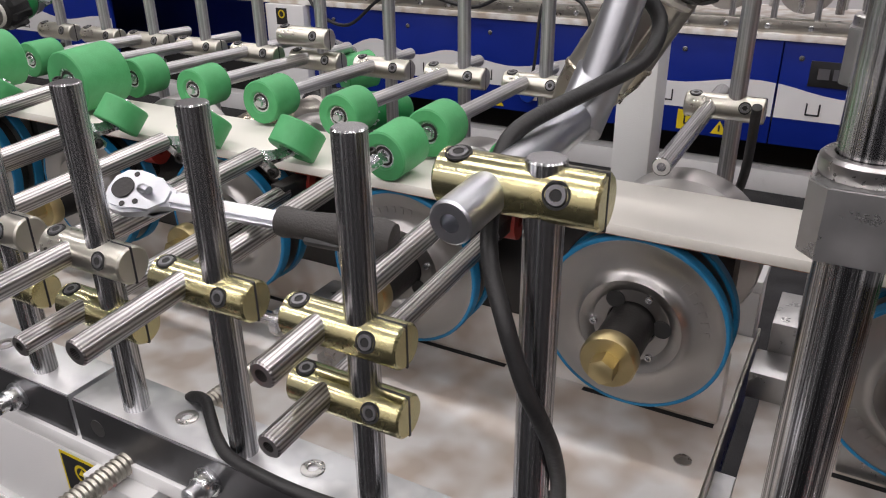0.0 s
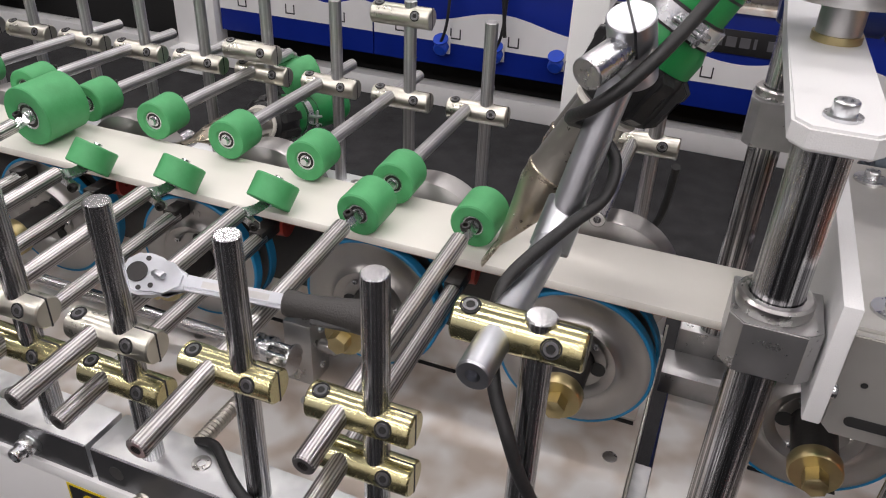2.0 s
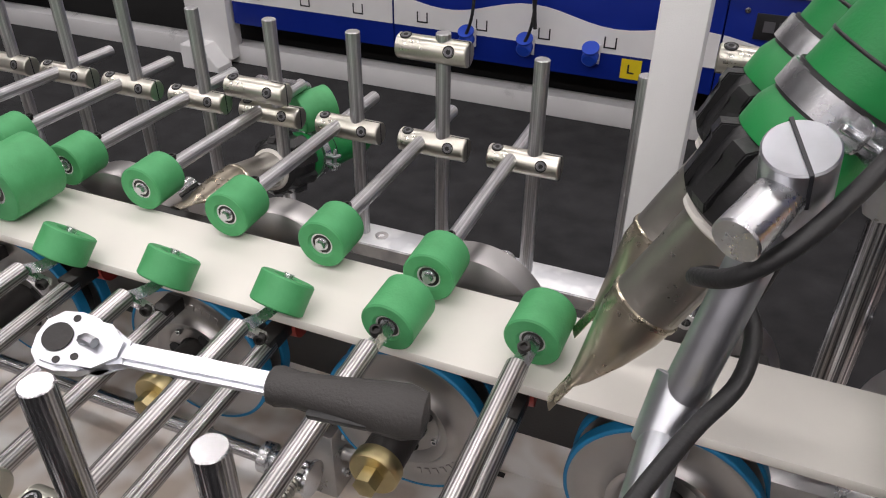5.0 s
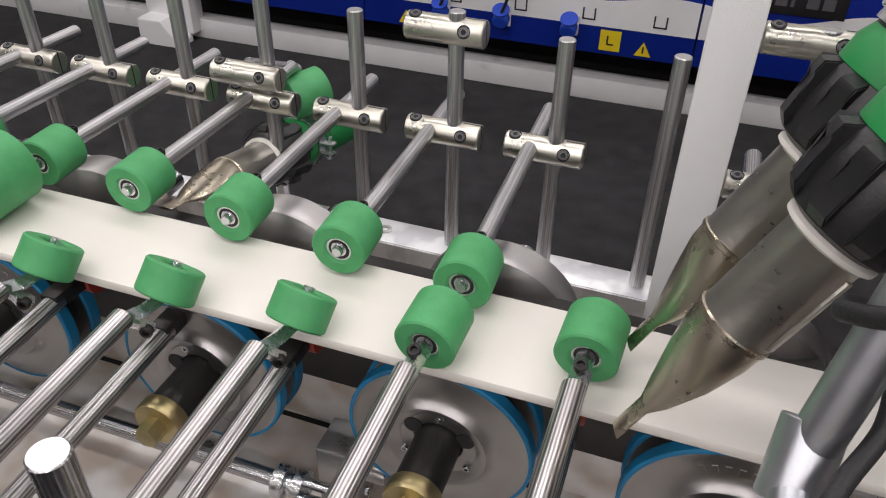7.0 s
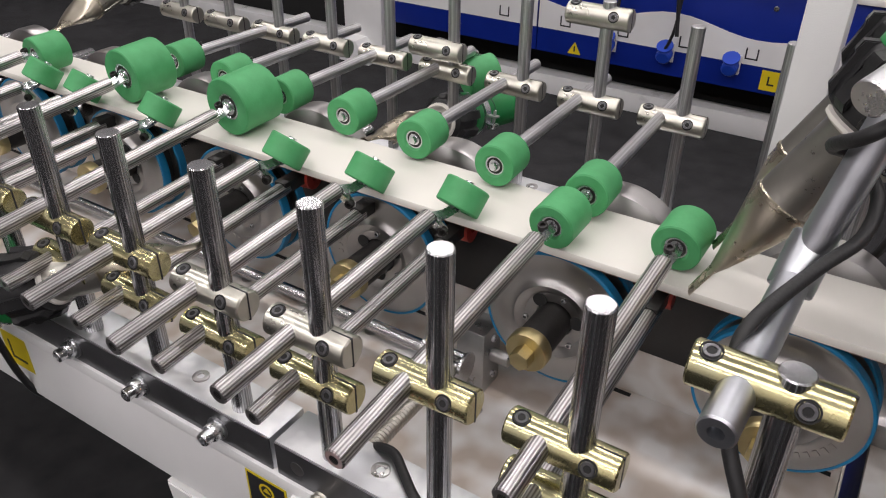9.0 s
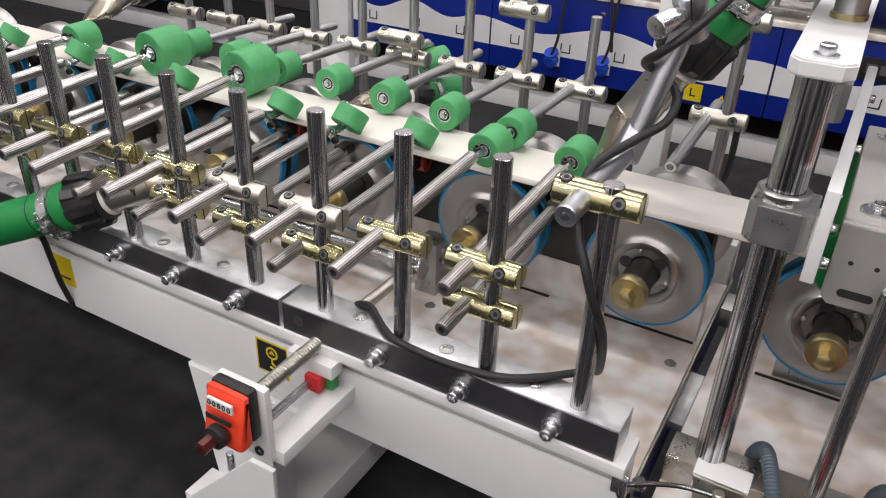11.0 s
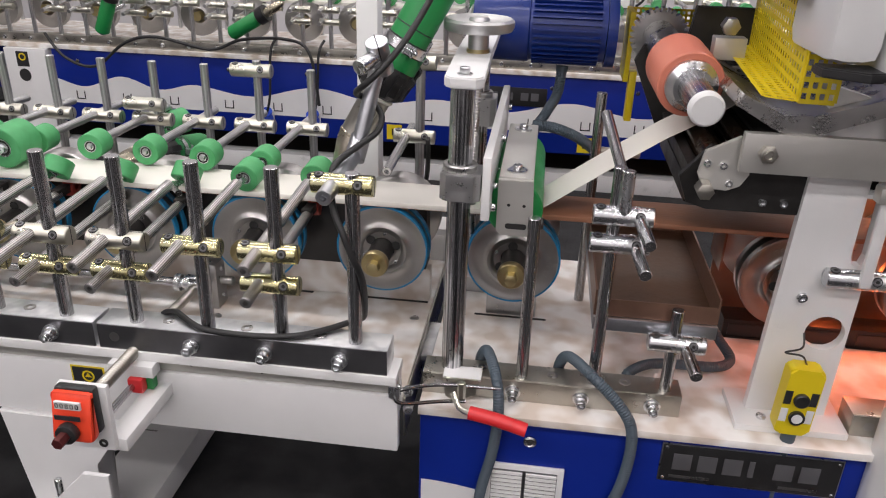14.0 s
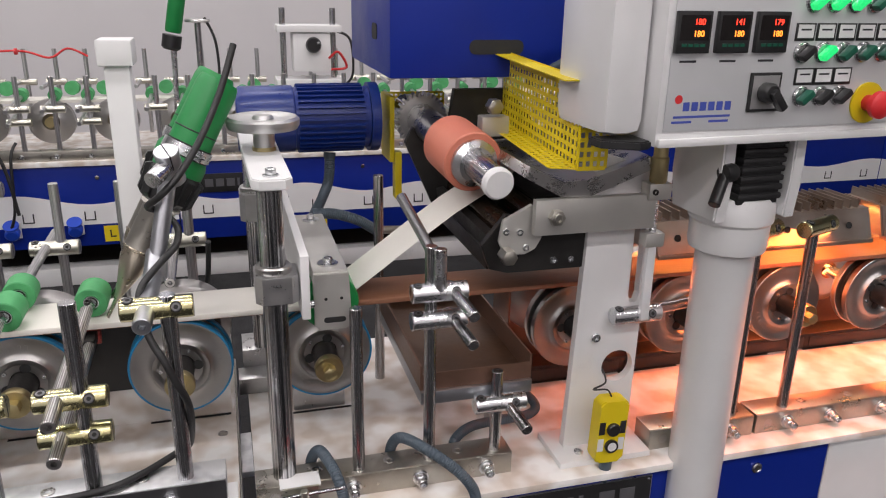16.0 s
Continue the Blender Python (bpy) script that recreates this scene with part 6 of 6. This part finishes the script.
for x, z in ((-0.262, 0.540), (-1.113, 0.541)):
    s = thing("warning_triangle", (x + FX, FY - 0.003, z + FZ), "yellow triangle sign on the far machine's blue panel", "sign", "warning signs")
    part("triangle", plate([(-0.028, -0.022), (0.028, -0.022), (0, 0.026)], 0.001, FACE), YELLOW, s)
    part("mark", box((-0.003, -0.0016, -0.012), (0.003, -0.001, 0.010)), INK, s)
s = thing("far_name_plate", (0.15 + FX, FY - 0.002, 0.755 + FZ), "black name plate with grey marks on the far machine", "name plate")
part("plate", box((-0.16, -0.004, -0.041), (0.16, 0, 0.041), 0.001), BLACKP, s)
for k in range(6):
    part("raised_mark", box((-0.135 + 0.045 * k, -0.0055, -0.016), (-0.135 + 0.045 * k + (0.01 if k == 3 else 0.034), -0.004, 0.018)), bpy.data.materials["grey_raised_mark"], s)
s = thing("lifting_sticker", (-2.15 + FX, FY - 0.0305, 0.80 + FZ), "black and yellow sticker on the far machine's white leg", "sticker")
part("backing", box((-0.03, -0.001, -0.035), (0.03, 0, 0.035)), INK, s)
part("mark", lathe([(0.012, 0), (0.018, 0), (0.018, 0.0006), (0.012, 0.0006)], (0, -0.001, 0.01), (0, -1, 0), 20), YELLOW, s)
part("hole", lathe([(0, 0), (0.03, 0)], (0, -0.001, -0.075), (0, -1, 0), 24), DARKIN, s)
for k in range(14):
    x = -3.0 + 0.37 * k
    s = thing("panel_screw", (x + FX, FY - 0.001, 0.80 + FZ), "small chromed panel screw", "screw", "far panel screws")
    part("head", lathe([(0.009, 0), (0.009, 0.003), (0.005, 0.004), (0, 0.003)], (0, 0, 0), (0, -1, 0), 14), CHROME, s)
s = thing("floor_cable", (-1.6 + FX, FY - 0.05, 0.93 + FZ), "black cable loops hanging along the far machine", "cable")
part("cable", sweep([(-0.4, 0.0, 0.0), (-0.3, -0.03, -0.10), (-0.15, -0.04, -0.13), (0.0, -0.02, -0.02), (0.15, -0.01, 0.01), (0.4, -0.02, -0.03), (0.55, -0.02, 0.02), (0.75, -0.01, 0.03), (0.86, -0.03, -0.02), (0.90, -0.04, -0.25)], 0.007, 8, 6), BLACKR, s)
# press head and posts of the far line
s = thing("far_press_head", (0.51 + FX, 2.75, 0.91 + FZ), "white press head with black hand knobs on the far machine", "press")
part("base", box((-0.16, -0.1, 0.0), (0.16, 0.1, 0.06), 0.004), MILLED, s)
for x in (-0.11, 0.12):
    part("column", rod((x, 0.0, 0.06), (x, 0.0, 0.56), 0.014, 16), CHROME, s)
part("block", box((-0.13, -0.07, 0.075), (0.15, 0.07, 0.175), 0.004), WHITE, s)
part("block", box((-0.15, -0.08, 0.21), (0.16, 0.08, 0.245), 0.003), WHITE, s, "white cross plate")
part("top_block", box((-0.07, -0.07, 0.28), (0.10, 0.07, 0.45), 0.004), WHITE, s)
part("top_plate", box((-0.14, -0.08, 0.455), (0.15, 0.08, 0.485), 0.003), WHITE, s)
for z, x, y in ((0.165, 0.03, -0.083), (0.40, 0.02, -0.071)):
    k = part("hand_knob", lathe([(0, 0), (0.028, 0), (0.034, 0.006), (0.036, 0.014), (0.03, 0.03), (0, 0.03)], (x, y, z), (0, -1, 0), 20), BLACKP, s)
    part("knob_pin", rod((x + 0.018, y - 0.03, z + 0.012), (x + 0.018, y - 0.05, z + 0.012), 0.006, 10), ZINC, k)
part("orange_cover", box((-0.03, -0.082, 0.150), (0.09, -0.0705, 0.205), 0.003), ORANGE, s)
part("cable", sweep([(0.09, -0.08, 0.34), (0.13, -0.1, 0.37), (0.17, -0.08, 0.30), (0.10, -0.075, 0.29)], 0.006, 8, 6), REDP, s)
part("cable", sweep([(0.13, -0.06, 0.46), (0.19, -0.08, 0.42), (0.2, -0.06, 0.26), (0.14, -0.05, 0.2)], 0.006, 8, 6), BLACKR, s)
s = thing("barrier_rope", (-1.2 + FX, 2.9, 1.26 + FZ), "red rope strung above the far machine", "rope")
part("rope", sweep([(-1.5, 0, 0.02), (-0.4, 0, 0.0), (0.2, 0, 0.0), (0.46, 0, 0.01), (0.58, 0, -0.02), (0.66, 0, 0.02), (0.74, 0, -0.015)], 0.005, 8, 6), REDP, s)
part("knot", lathe([(0, 0), (0.014, 0.004), (0.014, 0.016), (0, 0.02)], (0.44, -0.01, 0.008), (1, 0, 0), 12), REDP, s)
s = thing("far_gun_stand", (0.0, 2.6, 0.91 + FZ), "green hot-air gun on a stand of the far machine", "hot-air gun")
part("stand", rod((0.0, 0, 0), (0.02, 0, 0.44), 0.011), ZINC, s)
part("body", lathe([(0, 0), (0.03, 0), (0.034, 0.01), (0.034, 0.18), (0, 0.18)], (0.02, -0.03, 0.46), (0.2, 0, 1), 24), GREENP, s)
part("collar", lathe([(0, 0), (0.03, 0), (0.04, 0.01), (0.04, 0.06), (0, 0.06)], (0.005, -0.03, 0.39), (0.2, 0, 1), 24), BLACKP, s)
s = thing("far_hand_wheel", (0.12, 2.62, 0.91 + FZ), "far press column with grey hand wheel", "press")
part("column", rod((0, 0, 0), (0, 0, 0.50), 0.014), CHROME, s)
part("hand_wheel", lathe([(0.012, 0), (0.05, 0), (0.055, 0.006), (0.05, 0.014), (0.012, 0.012)], (0, 0, 0.50), (0, 0, 1), 32), CASTAL, s)
part("grip", lathe([(0, 0), (0.026, 0), (0.03, 0.05), (0.026, 0.14), (0, 0.14)], (0.01, -0.02, 0.16), (0, 0, 1), 20), BLACKP, s)
part("cable", sweep([(0.03, -0.02, 0.52), (0.07, -0.03, 0.42), (0.075, -0.03, 0.25), (0.05, 0.0, 0.10)], 0.006, 8, 6), BLACKR, s)

# caster, floor conduit and foot bracket of the table
p = thing("table_caster", (-0.45, 0.33, FLOOR), "yellow caster wheel under the table leg", "caster")
part("caster_wheel", lathe([(0.01, -0.017), (0.044, -0.017), (0.05, -0.012), (0.05, 0.012), (0.044, 0.017), (0.01, 0.017)], (0, 0, 0.05), (0.3, 1, 0), 32), mat("dull_yellow_wheel", (0.45, 0.33, 0.03), 0.5, 0), p)
part("caster_fork", box((-0.03, -0.028, 0.045), (0.03, -0.020, 0.12), 0.002), BLACKS, p)
part("caster_fork", box((-0.03, 0.020, 0.045), (0.03, 0.028, 0.12), 0.002), BLACKS, p)
p = thing("floor_conduit", (0.02, 0.45, FLOOR + 0.012), "grey-blue corrugated conduit hanging from under the table to the floor", "conduit")
part("hose", sweep([(0.10, -0.15, 0.42), (0.05, -0.12, 0.25), (0.0, -0.05, 0.08), (-0.05, 0.05, 0.0), (-0.08, 0.25, 0.0)], 0.011, 12, 6, 0.0012, 0.006), HOSE, p)
under("jack_bracket", plate([(-0.50, 0.46), (-0.29, 0.46), (-0.285, 0.645), (-0.33, 0.645)], 0.008, Matrix.Translation((0, -0.075, 0)) @ FACE, 0.001), WHITE, table)
under("jack_bracket", box((-0.50, -0.074, 0.46), (-0.29, -0.0105, 0.475), 0.001), WHITE, table)
under("jack_bolt", rod((-0.40, -0.055, 0.46), (-0.40, -0.055, 0.60), 0.006), ZINC, table, "zinc jack bolt")
under("jack_nut", hexhead((-0.40, -0.055, 0.475), (0, 0, 1), 0.013, 0.012), ZINC, table)
air_gun("steel-nozzled hot-air gun reaching over the far part of the table", (-1.185, 0.385, 1.05), (-1.29, 0.80, 1.13))


# ---------- things that move ----------
def motions():
    for w, x, phase in WHEELS:
        walk(w, [(0.5 * k, pose(x, WY, WZ, 0, phase - 112.5 * 0.5 * k, 0)) for k in range(33)])
    for t, basis, r in ROLLERS:
        turn = math.degrees(0.167 / r) * 0.2
        walk(t, [(0.2 * k, basis @ pose(0, 0, 0, 0, 0, turn * k)) for k in range(81)])
    away = [(4.75, RATCHET), (5.2, pose(-0.25, 0.00, 1.26, 12, 2.5, 10)), (5.6, pose(-0.55, -0.40, 1.30, 8, 0, 40)), (6.1, pose(-1.0, -1.1, 1.0, 4, 0, 80)),
            (6.6, pose(-1.1, -1.5, FLOOR + 0.06, 0, 0, 95)), (6.8, pose(-1.1, -1.5, FLOOR + 0.013, 0, 0, 95)), (16.0, pose(-1.1, -1.5, FLOOR + 0.013, 0, 0, 95))]
    walk(ratchet, [(0.0, RATCHET), (4.0, RATCHET)] + away)
    walk(roller, [(0.4 * k, GLUE @ pose(0, 0, 0, 0, 68 * k, 0)) for k in range(41)])


motions()
